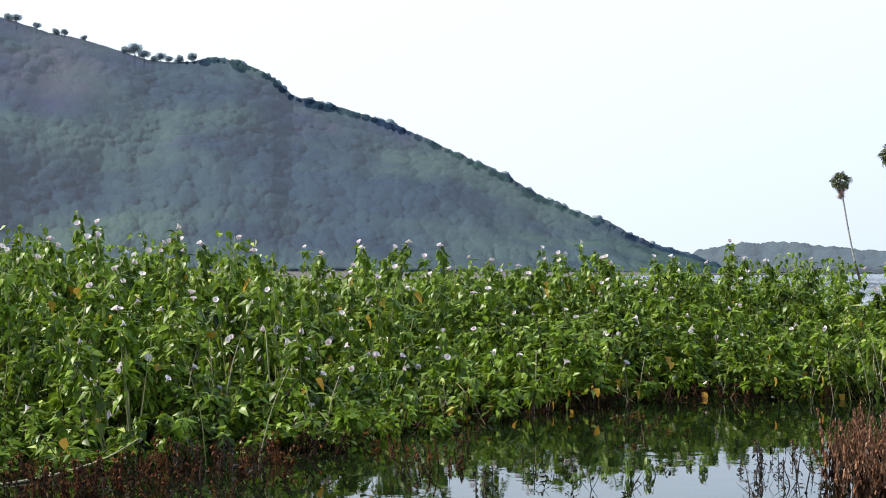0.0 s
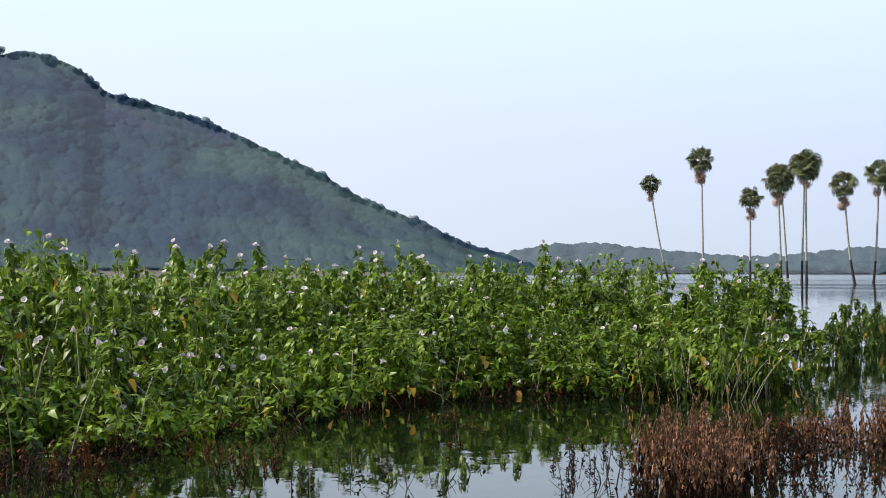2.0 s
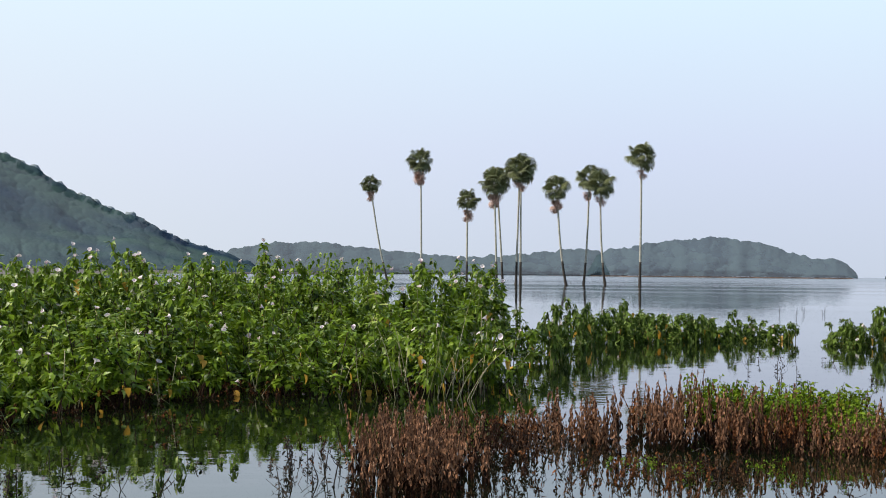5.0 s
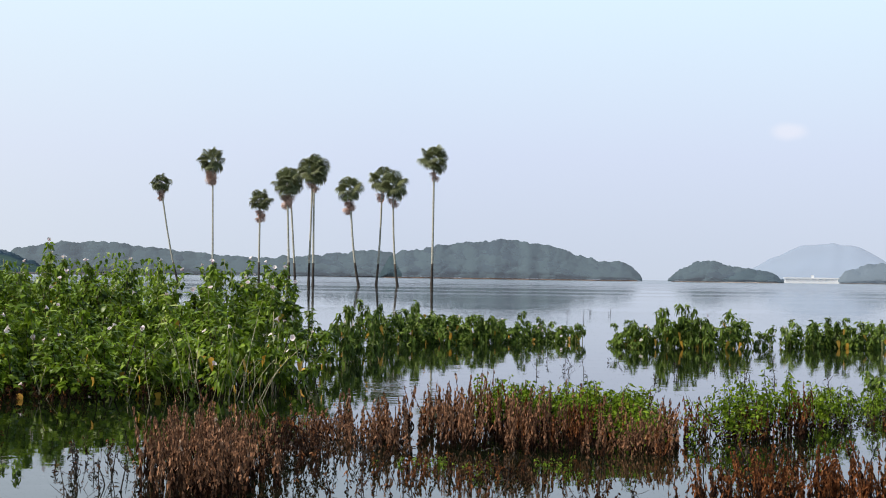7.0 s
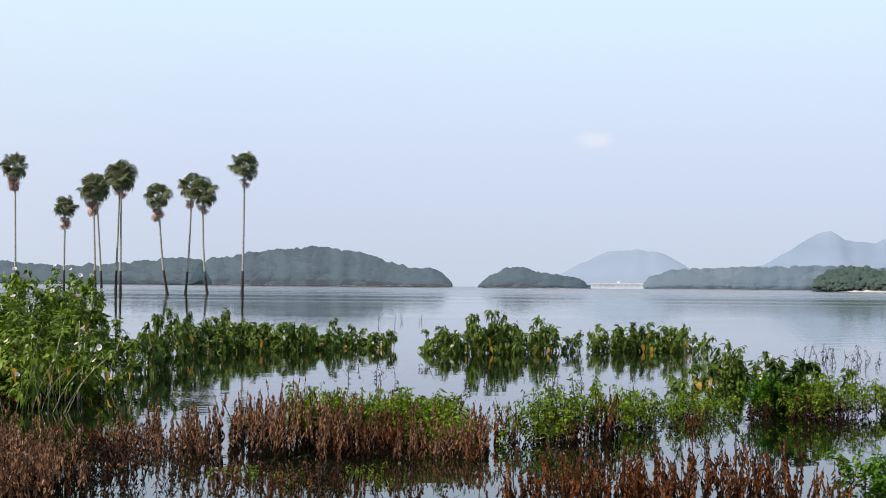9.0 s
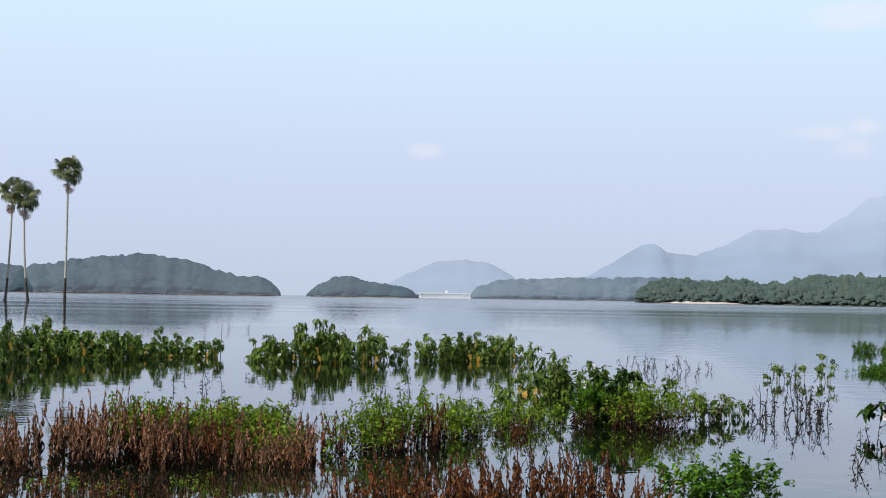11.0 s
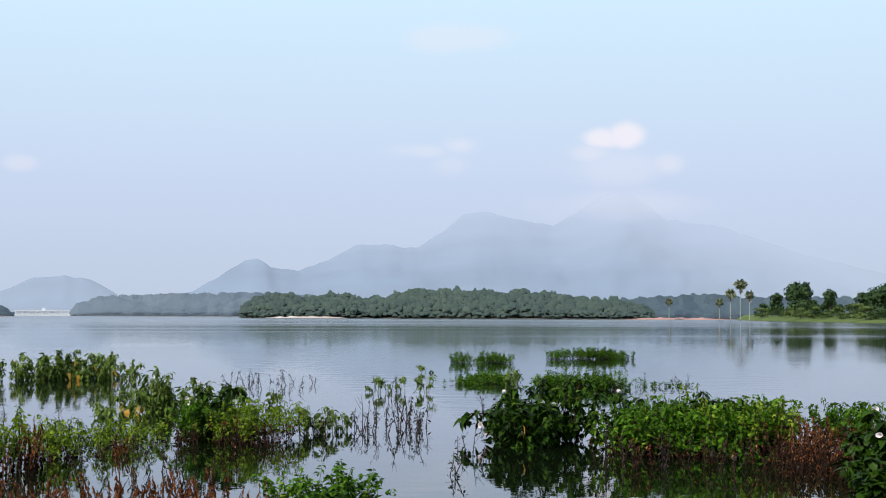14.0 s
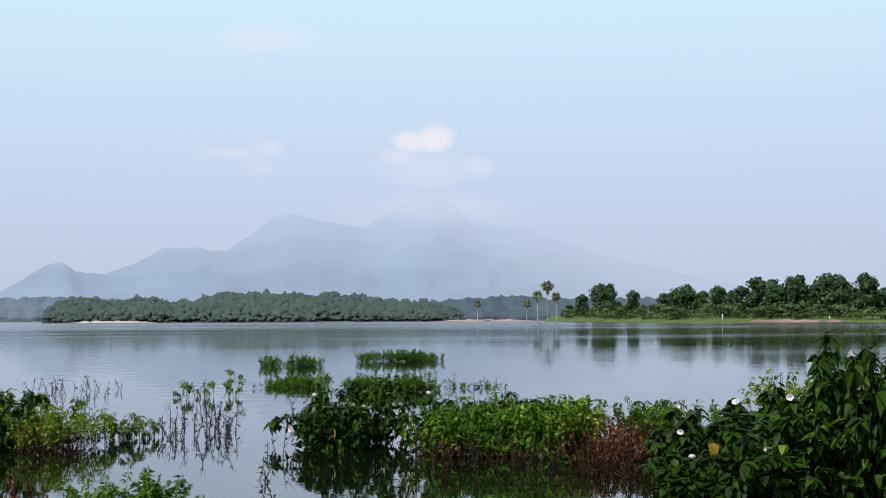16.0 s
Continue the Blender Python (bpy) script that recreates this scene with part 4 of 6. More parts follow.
def plant_bank():
    rng = np.random.default_rng(77)
    sky_line = [(-34.0, 0.4), (-34.2, 0.55), (-35.58, 1.3), (-36.52, 0.98), (-37.35, 0.87), (-38.6, 1.22), (-40.45, 1.05), (-41.28, 1.35), (-42.69, 1.45), (-43.7, 1.45), (-45.09, 1.4), (-46, 1.2), (-50, 1.4), (-56, 1.4)]
    tall = [bank_tree(200 + k, 10.0, rng.uniform(5.5, 7.5), 0.3, BANKWOOD) for k in range(5)]
    low = [bank_tree(300 + k, 4.0, rng.uniform(5.0, 6.5), 0.1, (BUSHWOOD, BANKWOOD)[k % 2]) for k in range(6)]
    for t in tall:
        tagged(t, "dark green broad-leaved tree on the far bank", "tree", "bank trees")
    for t in low:
        tagged(t, "rounded green bush on the grassy bank", "bush", "bank bushes")
    spots = []
    for k in range(64):
        az = -33.95 - 13.5 * (k + rng.uniform(0, 1)) / 64
        back = rng.uniform(38, 95)
        d = profile_at(SHORE, az) + back
        spots.append((tall, az, d, (EYE + d * math.tan(radians(profile_at(sky_line, az)))) * rng.uniform(0.40, 0.86) - 1.6, 10.0))
    for az, e in ((-35.5, 1.35), (-35.87, 1.35), (-34.8, 0.95), (-36.8, 1.08), (-38.3, 1.16), (-38.66, 1.29), (-39.93, 1.23), (-40.7, 1.22), (-41.22, 1.53), (-41.8, 1.44), (-42.79, 1.61), (-42.5, 1.55), (-43.73, 1.64), (-44.15, 1.59), (-45.08, 1.62), (-45.3, 1.5)):
        d = profile_at(SHORE, az) + 45
        spots.append((tall, az, d, EYE + d * math.tan(radians(e - 0.06)) - 1.9, 10.01))
    for k in range(84):
        az = -34.2 - 12.6 * (k + rng.uniform(0, 1)) / 84
        d = profile_at(SHORE, az) + rng.uniform(14, 60)
        spots.append((low, az, d, rng.uniform(1.8, 4.4), 4.0))
    used = set()
    for kinds, az, d, h, h0 in spots:
        src = kinds[rng.integers(len(kinds))]
        h = max(h, 1.8)
        x, y, _ = polar(az, d)
        back = d - profile_at(SHORE, az)
        z = min(0.25 + back * 0.035, 2.6) - 0.1
        wide = 1.0 if h0 > 10 else 1.4
        m = pose(x, y, z, 0, 0, rng.uniform(0, 360)) @ Matrix.Diagonal((wide * h / h0 * rng.uniform(0.8, 1.2), wide * h / h0 * rng.uniform(0.8, 1.2), h / h0, 1))
        if src in used:
            copy_thing(src, m).matrix_basis = m
        else:
            src.matrix_basis = m
            used.add(src)


plant_bank()


def fence_posts():
    """Pale posts of a broken fence along the bank."""
    rng = np.random.default_rng(78)
    for az in (-40.0, -41.6, -42.55, -43.0, -43.4, -43.85):
        back = 24 + rng.uniform(-3, 3)
        x, y, _ = polar(az, profile_at(SHORE, az) + back)
        s = Soup()
        lean = rng.normal(0, 0.05, 2)
        s.tube([(0, 0, -0.3), (lean[0] * 0.5, lean[1] * 0.5, 0.7), (lean[0], lean[1], 1.45)], [0.11, 0.10, 0.09], 7)
        ob = new("fence_post", s.mesh("fence_post", DAMWHITE, True))
        ob.matrix_basis = pose(x, y, min(0.25 + back * 0.035, 2.6) - 0.05)
        tagged(ob, "weathered pale fence post standing on the grassy bank", "fence post", "fence posts on the bank")


fence_posts()


def ridge_tree(seed):
    """A small umbrella tree: trunk, spreading limbs, and uneven rounded leaf masses."""
    rng = np.random.default_rng(seed)
    base = new("ridge_tree")
    wood, leaf = Soup(), Soup()
    wood.tube([(0, 0, -1.5), (0.1, 0.1, 1.0), (0.1, 0.2, 2.6)], [0.22, 0.16, 0.08], 6)
    bm = bmesh.new()
    bmesh.ops.create_icosphere(bm, subdivisions=2, radius=1.0)
    ball = np.array([v.co[:] for v in bm.verts])
    tris = [tuple(v.index for v in f.verts) for f in bm.faces]
    bm.free()
    for k in range(8):
        t = k * 2.4
        r = rng.uniform(0.3, 1.7)
        c = np.array([math.cos(t) * r, math.sin(t) * r, 4.6 - 0.6 * r + rng.uniform(-1.3, 0.7)])
        wood.tube([(0.1, 0.15, 1.8), tuple(c)], [0.07, 0.03], 4)
        v = np.array([p * (1 + 0.45 * noise.noise(Vector(p) * 2.6 + Vector((k * 5.0, seed, 0)))) for p in ball])
        leaf.add(v * np.array([1.3, 1.3, 1.25]) * rng.uniform(0.7, 1.15) + c, tris)
    part("trunk", wood.mesh("trunk", RIDGEWOOD, True), base)
    part("crown", leaf.mesh("crown", RIDGEWOOD, True), base)
    return tagged(base, "rounded hazy tree standing on the hill's ridge", "tree", "ridge trees")


def ridge_trees():
    rng = np.random.default_rng(79)
    kinds = [ridge_tree(350 + k) for k in range(3)]
    for i, (az, tall) in enumerate(((46.9, 1.3), (46.6, 1.4), (45.9, 1.4), (45.2, 1.3), (44.9, 1.5), (44.2, 1.0), (42.75, 1.7), (42.4, 2.1), (42.05, 1.5), (41.7, 1.3), (41.45, 1.6), (41.15, 1.2), (40.75, 1.8), (40.3, 1.5))):
        x, y, z = hill_point(az, 1.0)
        s = tall * rng.uniform(0.8, 1.1)
        m = pose(x, y, z - 1.9 * s, 0, 0, rng.uniform(0, 360)) @ Matrix.Diagonal((s, s, s, 1))
        if i < 3:
            kinds[i].matrix_basis = m
        else:
            copy_thing(kinds[i % 3], m).matrix_basis = m


ridge_trees()


# ---- palmyra palms standing in the lake ----
def fan_mesh(seed, mat, length, blade, hang):
    """A fan leaf: a stalk and a broad pleated blade whose segments part near their tips, along +x."""
    rng = np.random.default_rng(seed)
    s = Soup()
    s.tube([(0, 0, 0), (length * 0.5, 0, 0.03), (length, 0, -0.02)], [0.035, 0.025, 0.02], 4)
    n = 17
    verts, faces = [(length, 0, 0)], []
    for k in range(n):
        t = radians(-118 + 236 * k / (n - 1))
        for dt, r, z in ((-0.077, 0.80, 0.03), (0.0, 0.80, -0.03), (0.077, 0.80, 0.03), (0.0, 0.98 + rng.uniform(-0.10, 0.05), -0.08 - hang * 0.25)):
            rr = r * blade
            side = abs(math.sin(t)) * 0.25                       # the blade folds down to both sides of its rib
            z2 = z * blade - hang * r * r * blade * 0.5 - side * r * blade
            verts.append((length + rr * math.cos(t + dt * 1.5), rr * math.sin(t + dt * 1.5), z2))
        b = 1 + k * 4
        faces += [(0, b, b + 1), (0, b + 1, b + 2), (b, b + 3, b + 1), (b + 1, b + 3, b + 2)]
    s.add(verts, faces)
    return s.mesh("frond", mat)


FANS = [fan_mesh(1, FROND, 0.62, 0.92, 0.3), fan_mesh(2, FROND, 0.78, 0.98, 0.65), fan_mesh(3, FROND, 0.74, 0.95, 1.0)]
DEADFANS = [fan_mesh(4, DEADFROND, 0.55, 0.75, 1.6), fan_mesh(5, DEADFROND, 0.5, 0.65, 2.0)]


def palm(seed, x, y, h, bend, lean, size, dead, label, stain=3.0, z0=-1.0):
    """h: the crown's top over the water. bend: metres that the foot stands off sideways; lean: the head's offset."""
    rng = np.random.default_rng(seed)
    base = new("palmyra_palm")
    base.matrix_basis = pose(x, y, z0)
    tagged(base, label, "palm tree", "palms standing in the lake")
    across = Vector((y, -x, 0)).normalized()
    neck = h - z0 - 1.5 * size

    def axis(u):
        s = bend * (1 - u) ** 3 + lean * u ** 1.3
        return Vector((across.x * s, across.y * s, neck * u))

    us = [k / 14 for k in range(15)]
    split = min(max((stain - z0) / neck, 0.05), 0.9)
    wet = [u for u in us if u < split] + [split]
    dry = [split] + [u for u in us if u > split]

    def rad(u):
        return 0.175 - 0.05 * min(u * 2, 1) + 0.10 * max(0, 1 - u * 9)

    for name, part_us, mat in (("trunk_foot", wet, PALM_TRUNK_WET), ("trunk", dry, PALM_TRUNK_UP)):
        s = Soup()
        s.tube([axis(u) for u in part_us], [rad(u) for u in part_us], 10)
        part(name, s.mesh(name, mat, True), base, "dark water-stained trunk foot" if name == "trunk_foot" else "")
    head = axis(1.0)
    for k in range(17):
        up = 80 - 112 * (k / 16) ** 0.9 + rng.uniform(-10, 10)
        az = k * 137.5 + rng.uniform(-14, 14)
        sc = size * rng.uniform(0.78, 1.06)
        m = Matrix.Translation(head + Vector((0, 0, 0.12 * (1 - k / 16)))) @ pose(0, 0, 0, 0, 0, az) @ pose(0, 0, 0, 0, -up, 0) @ pose(0, 0, 0, rng.uniform(-35, 35), 0, 0) @ Matrix.Diagonal((sc, sc, sc, 1))
        part("frond", FANS[0 if up > 40 else 1 if up > 0 else 2], base, m=m)
    for k in range(dead):
        az = k * 137.5 + rng.uniform(-20, 20)
        m = Matrix.Translation(head - Vector((0, 0, 0.95 * size + 0.8 * size * (k % 3) / 2))) @ pose(0, 0, 0, 0, 0, az) @ pose(0, 0, 0, 0, rng.uniform(48, 82), 0) @ pose(0, 0, 0, rng.uniform(-60, 60), 0, 0) @ Matrix.Diagonal((size * 0.66,) * 3 + (1,))
        part("dead_frond", DEADFANS[k % 2], base, "withered brown frond", m)
    return base


GREEN_PALM = "tall palmyra palm with a full green crown"
SKIRT_PALM = "tall palmyra palm with a skirt of withered fronds"
# azimuth and distance of the foot, crown top in metres, foot bend, head offset, crown size, dead fronds
PALMS = [(15.86, 235, 16.6, 1.2, -1.9, 0.95, 9, SKIRT_PALM), (14.36, 225, 20.1, 0.0, -0.3, 1.28, 12, SKIRT_PALM), (12.66, 205, 12.9, 0.0, 0.0, 1.02, 9, SKIRT_PALM),
         (11.53, 202, 15.6, 0.0, -0.5, 1.25, 7, SKIRT_PALM), (11.32, 208, 16.1, 0.1, -0.9, 1.2, 4, SKIRT_PALM), (10.80, 206, 17.9, -0.05, 0.35, 1.35, 2, GREEN_PALM),
         (9.14, 190, 13.8, 0.9, -0.55, 1.08, 11, SKIRT_PALM), (8.17, 208, 16.5, -0.5, 0.25, 1.28, 2, GREEN_PALM), (7.66, 204, 15.5, 0.8, -0.1, 1.25, 2, GREEN_PALM), (6.17, 188, 17.9, -0.1, 0.0, 1.2, 2, GREEN_PALM),
         (10.64, 204, 16.8, 0.0, -0.1, 1.1, 2, GREEN_PALM)]
for k, (az, d, h, bend, lean, size, dead, label) in enumerate(PALMS):
    px, py, _ = polar(az, d)
    palm(500 + k, px, py, h, bend, lean, size * 1.1, dead, label)
# a far group of palms by the red earth
for k, (az, d, e, size) in enumerate(((-33.53, 700, 1.46, 2.0), (-33.17, 720, 1.08, 1.7), (-33.87, 690, 1.02, 1.6), (-32.77, 760, 0.72, 1.4), (-30.93, 860, 0.73, 1.5))):
    px, py, _ = polar(az, d)
    palm(560 + k, px, py, EYE + d * math.tan(radians(e)), 0.1, 0.2, size, 2, "pale-trunked palmyra palm on the far shore", stain=0.4, z0=-0.5)


# ---- plants in the shallows ----
BED_Z = -0.35


def flower_mesh():
    """A funnel-shaped flower with a five-lobed rim, opening along +z."""
    verts, faces, n = [], [], 15
    for r, z in ((0.004, 0.0), (0.007, 0.022), (0.015, 0.045), (0.034, 0.060), (0.043, 0.063)):
        for k in range(n):
            t = 2 * math.pi * k / n
            rr = r * (1 + (0.05 * math.cos(5 * t) if r > 0.02 else 0))
            verts.append((rr * math.cos(t), rr * math.sin(t), z))
    for j in range(4):
        for k in range(n):
            q = (k + 1) % n
            faces.append((j * n + k, j * n + q, (j + 1) * n + q, (j + 1) * n + k))
    return mesh_of("flower", verts, faces, PETAL, smooth=True)


FLOWER = flower_mesh()
YLEAF = mesh_of("yellow_leaf", LEAF, LEAF_F, YELLOW, smooth=True)


def glory_shrub(name, seed, h, spread, stems, per_stem, leaf, mat, flowers, yellows, low=0.12, cane=CANE, mound=0.0):
    """A morning-glory shrub: arching canes set with drooping heart-shaped leaves, funnel flowers at the tips. h: over the water."""
    rng = np.random.default_rng(seed)
    base = new(name)
    wood = Soup()
    O, D, S = [], [], []
    tips, spots = [], []
    for k in range(stems):
        t = rng.uniform(0, 2 * math.pi)
        r0 = spread * 0.45 * math.sqrt(rng.random())
        foot = np.array([math.cos(t) * r0, math.sin(t) * r0, 0.0])
        t2 = t + rng.normal(0, 0.7)
        reach = spread * rng.uniform(0.15, 0.75)
        hh = (h - BED_Z) * rng.uniform(0.62, 1.0) * (1.0 if k else 1.06) * (1 - mound * (reach / (0.75 * spread)) ** 2)
        side = rng.normal(0, 0.05, 2) * h

        def at(u, foot=foot, t2=t2, reach=reach, hh=hh, side=side):
            return foot + np.array([math.cos(t2) * reach * u ** 1.4 + side[0] * math.sin(3 * u), math.sin(t2) * reach * u ** 1.4 + side[1] * math.sin(3 * u), hh * (u - 0.08 * u * u) / 0.92])
        us = np.linspace(0, 1, 6)
        wood.tube([at(u) for u in us], [0.010 - 0.006 * u for u in us], 4)
        u0 = (-BED_Z + low * h) / hh
        n = int(per_stem * rng.uniform(0.8, 1.2))
        u = u0 + (1 - u0) * rng.random(n) ** 0.72
        p = np.array([at(v) for v in u])
        w = rng.uniform(0, 2 * math.pi, n)
        twig = rng.uniform(0.04, 0.20, n) * (1.12 - u * 0.86) * (0.84 if spread > 0.5 else 1.0) * min(1.0, max(spread * 1.8, 0.75))
        p = p + np.stack([np.cos(w) * twig, np.sin(w) * twig, rng.uniform(-0.02, 0.05, n)], 1)
        # most leaves stand in drooping whorls, one at the stem's tip and the others at the ends of side shoots
        shoots = max(2, n // 12)
        su, sw = u0 + (1 - u0) * rng.uniform(0.15, 0.97, shoots), rng.uniform(0, 2 * math.pi, shoots)
        sr = rng.uniform(0.07, 0.24, shoots) * (1.2 - 0.8 * su) * min(1.0, max(spread * 1.8, 0.7))
        ends = np.array([at(v) for v in su]) + np.stack([np.cos(sw) * sr, np.sin(sw) * sr, 0.3 * sr], 1)
        ends[0] = at(1.0)
        for v, e in list(zip(su, ends))[1:]:
            wood.tube([at(v - 0.05), e], [0.004, 0.0025], 3)
        own = rng.integers(0, shoots, n)
        whorl = rng.random(n) < 0.72
        drop = rng.random(n) ** 1.5 * 0.09
        p[whorl] = (ends[own] + np.stack([np.cos(w) * 0.02, np.sin(w) * 0.02, -drop], 1))[whorl]
        pitch = np.radians(np.where(whorl, rng.uniform(-68, 22, n) - 250 * drop, rng.uniform(-80, -10, n)))
        d = np.stack([np.cos(w) * np.cos(pitch), np.sin(w) * np.cos(pitch), np.sin(pitch)], 1)
        O.append(p), D.append(d)
        S.append(leaf * rng.uniform(0.6, 1.2, n) * np.where(whorl, 1.05, 1.15 - 0.35 * u))
        tips.append((at(1.0), w[0]))
        for _ in range(3):
            v = rng.uniform(0.5, 1.0)
            a = rng.uniform(0, 2 * math.pi)
            spots.append((at(v) + np.array([math.cos(a), math.sin(a), 0]) * rng.uniform(0.10, 0.26), a))
    O, D, S = np.concatenate(O), np.concatenate(D), np.concatenate(S)[:, None]
    x, z = frames_along(D, rng)
    fol = Soup()
    shape, faces = (LEAF, LEAF_F) if leaf > 0.125 else (SMALL_LEAF, SMALL_LEAF_F)
    fol.many(shape, faces, O, x * S, D * S, z * S)
    part("stemwork", wood.mesh("stemwork", cane, True), base, kind="stuff")
    part("foliage", fol.mesh("foliage", mat, True), base, kind="stuff")
    for k in range(flowers):
        p, a = spots[rng.integers(len(spots))]
        if rng.random() < 0.5:
            p = tips[rng.integers(len(tips))][0] + np.array([0, 0, 0.02])
        sc = rng.uniform(0.6, 0.92)
        part("flower", FLOWER, base, "pale pink funnel-shaped flower", pose(*p, rng.uniform(30, 95), 0, math.degrees(a) + 90) @ Matrix.Diagonal((sc, sc, sc, 1)))
    for k in range(yellows):
        p, a = spots[rng.integers(len(spots))]
        sc = leaf * rng.uniform(0.95, 1.6)
        part("yellow_leaf", YLEAF, base, "yellowed drooping leaf", pose(p[0] * 1.2, p[1] * 1.2, p[2] * 0.84, rng.uniform(-95, -55), rng.uniform(-30, 30), math.degrees(a)) @ Matrix.Diagonal((sc, sc, sc, 1)))
    return base


class Stock:
    """A few variants of one kind of plant, set out again and again."""

    def __init__(self, kinds, label, category, group):
        self.kinds, self.used = kinds, set()
        for k in kinds:
            tagged(k, label, category, group)

    def put(self, rng, x, y, size=1.0, tall=1.0, which=None, tilt=4.0, z=BED_Z):
        src = self.kinds[rng.integers(len(self.kinds)) if which is None else which]
        m = pose(x, y, z, rng.normal(0, tilt), rng.normal(0, tilt), rng.uniform(0, 360)) @ Matrix.Diagonal((size, size, tall, 1))
        if src in self.used:
            ob = copy_thing(src, m)
            ob.matrix_basis = m
            return ob
        src.matrix_basis = m
        self.used.add(src)
        return src


# near-black stems here: shade inside the thicket put into their colour
EDGE = Stock([glory_shrub("thicket_edge_shrub", 10 + k, 0.6, 0.62, 10, 60, 0.102, GLORY, k % 2, 1, 0.14, DEAD_SHADED_STEM) for k in range(5)],
             "low leafy edge of the morning-glory thicket, in shallow water", "shrub", "thicket of shrubs")
THICKET = Stock([glory_shrub("morning_glory_shrub", 20 + k, 1.42, 0.62, 9, 102, 0.110, GLORY, 1 if k < 3 else 0, 2, 0.16, DEAD_SHADED_STEM) for k in range(6)],
                "leafy morning-glory shrub with pale pink flowers, in shallow water", "shrub", "thicket of shrubs")
SPIKE = Stock([glory_shrub("tall_morning_glory", 40 + k, 1.75, 0.27, 3, 84, 0.124, GLORY, 3, 1, 0.3) for k in range(4)],
              "tall upright morning-glory stems above the thicket", "shrub", "thicket of shrubs")
LOW = Stock([glory_shrub("low_shrub", 60 + k, 0.75, 0.86, 10, 66, 0.132, GLORY_PALE, 2, 5, -0.05, mound=0.30) for k in range(5)],
            "low morning-glory shrub standing in the lake", "shrub", "low shrubs in the lake")
SPRIG = Stock([glory_shrub("water_sprig", 80 + k, 0.5, 0.16, 2, 20, 0.10, GLORY_PALE, 0, 0, 0.35) for k in range(4)],
              "thin green sprig with a leafy top, standing in water", "water plant", "sprigs in the lake")
NEARSHOOT = Stock([glory_shrub("bank_shoot", 110 + k, 1.0, 0.22, 2, 46, 0.126, GLORY_DARK, k % 2, 0, 0.3, DEAD_SHADED_STEM) for k in range(3)],
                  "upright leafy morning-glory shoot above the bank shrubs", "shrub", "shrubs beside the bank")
NEARGLORY = Stock([glory_shrub("bank_shrub", 100 + k, 1.0, 0.55, 11, 56, 0.135, GLORY_DARK, 2, k % 2, 0.10, DEAD_SHADED_STEM) for k in range(4)],
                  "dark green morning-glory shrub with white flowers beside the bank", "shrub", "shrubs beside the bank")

FLOWERING = Stock([glory_shrub("flowering_shoot", 130 + k, 0.9, 0.34, 4, 26, 0.115, GLORY, 6, 1, 0.3, CANE) for k in range(3)],
                  "morning-glory shoot crowded with pale pink flowers", "shrub", "thicket of shrubs")
YELLOWING = Stock([glory_shrub("yellowing_shoot", 120 + k, 0.8, 0.3, 3, 14, 0.11, GLORY, 1, 5, 0.2, DRYCANE) for k in range(3)],
                  "thin shoot with yellow and orange leaves at the thicket's edge", "shrub", "thicket of shrubs")

FRONT = [(53, 10.2), (47, 10.9), (41, 11.0), (36, 12.0), (31, 14.0), (27, 15.6), (22, 17.3), (17, 17.4), (14, 17.4), (12, 18.6), (10.6, 20.6), (9.2, 23.0)]


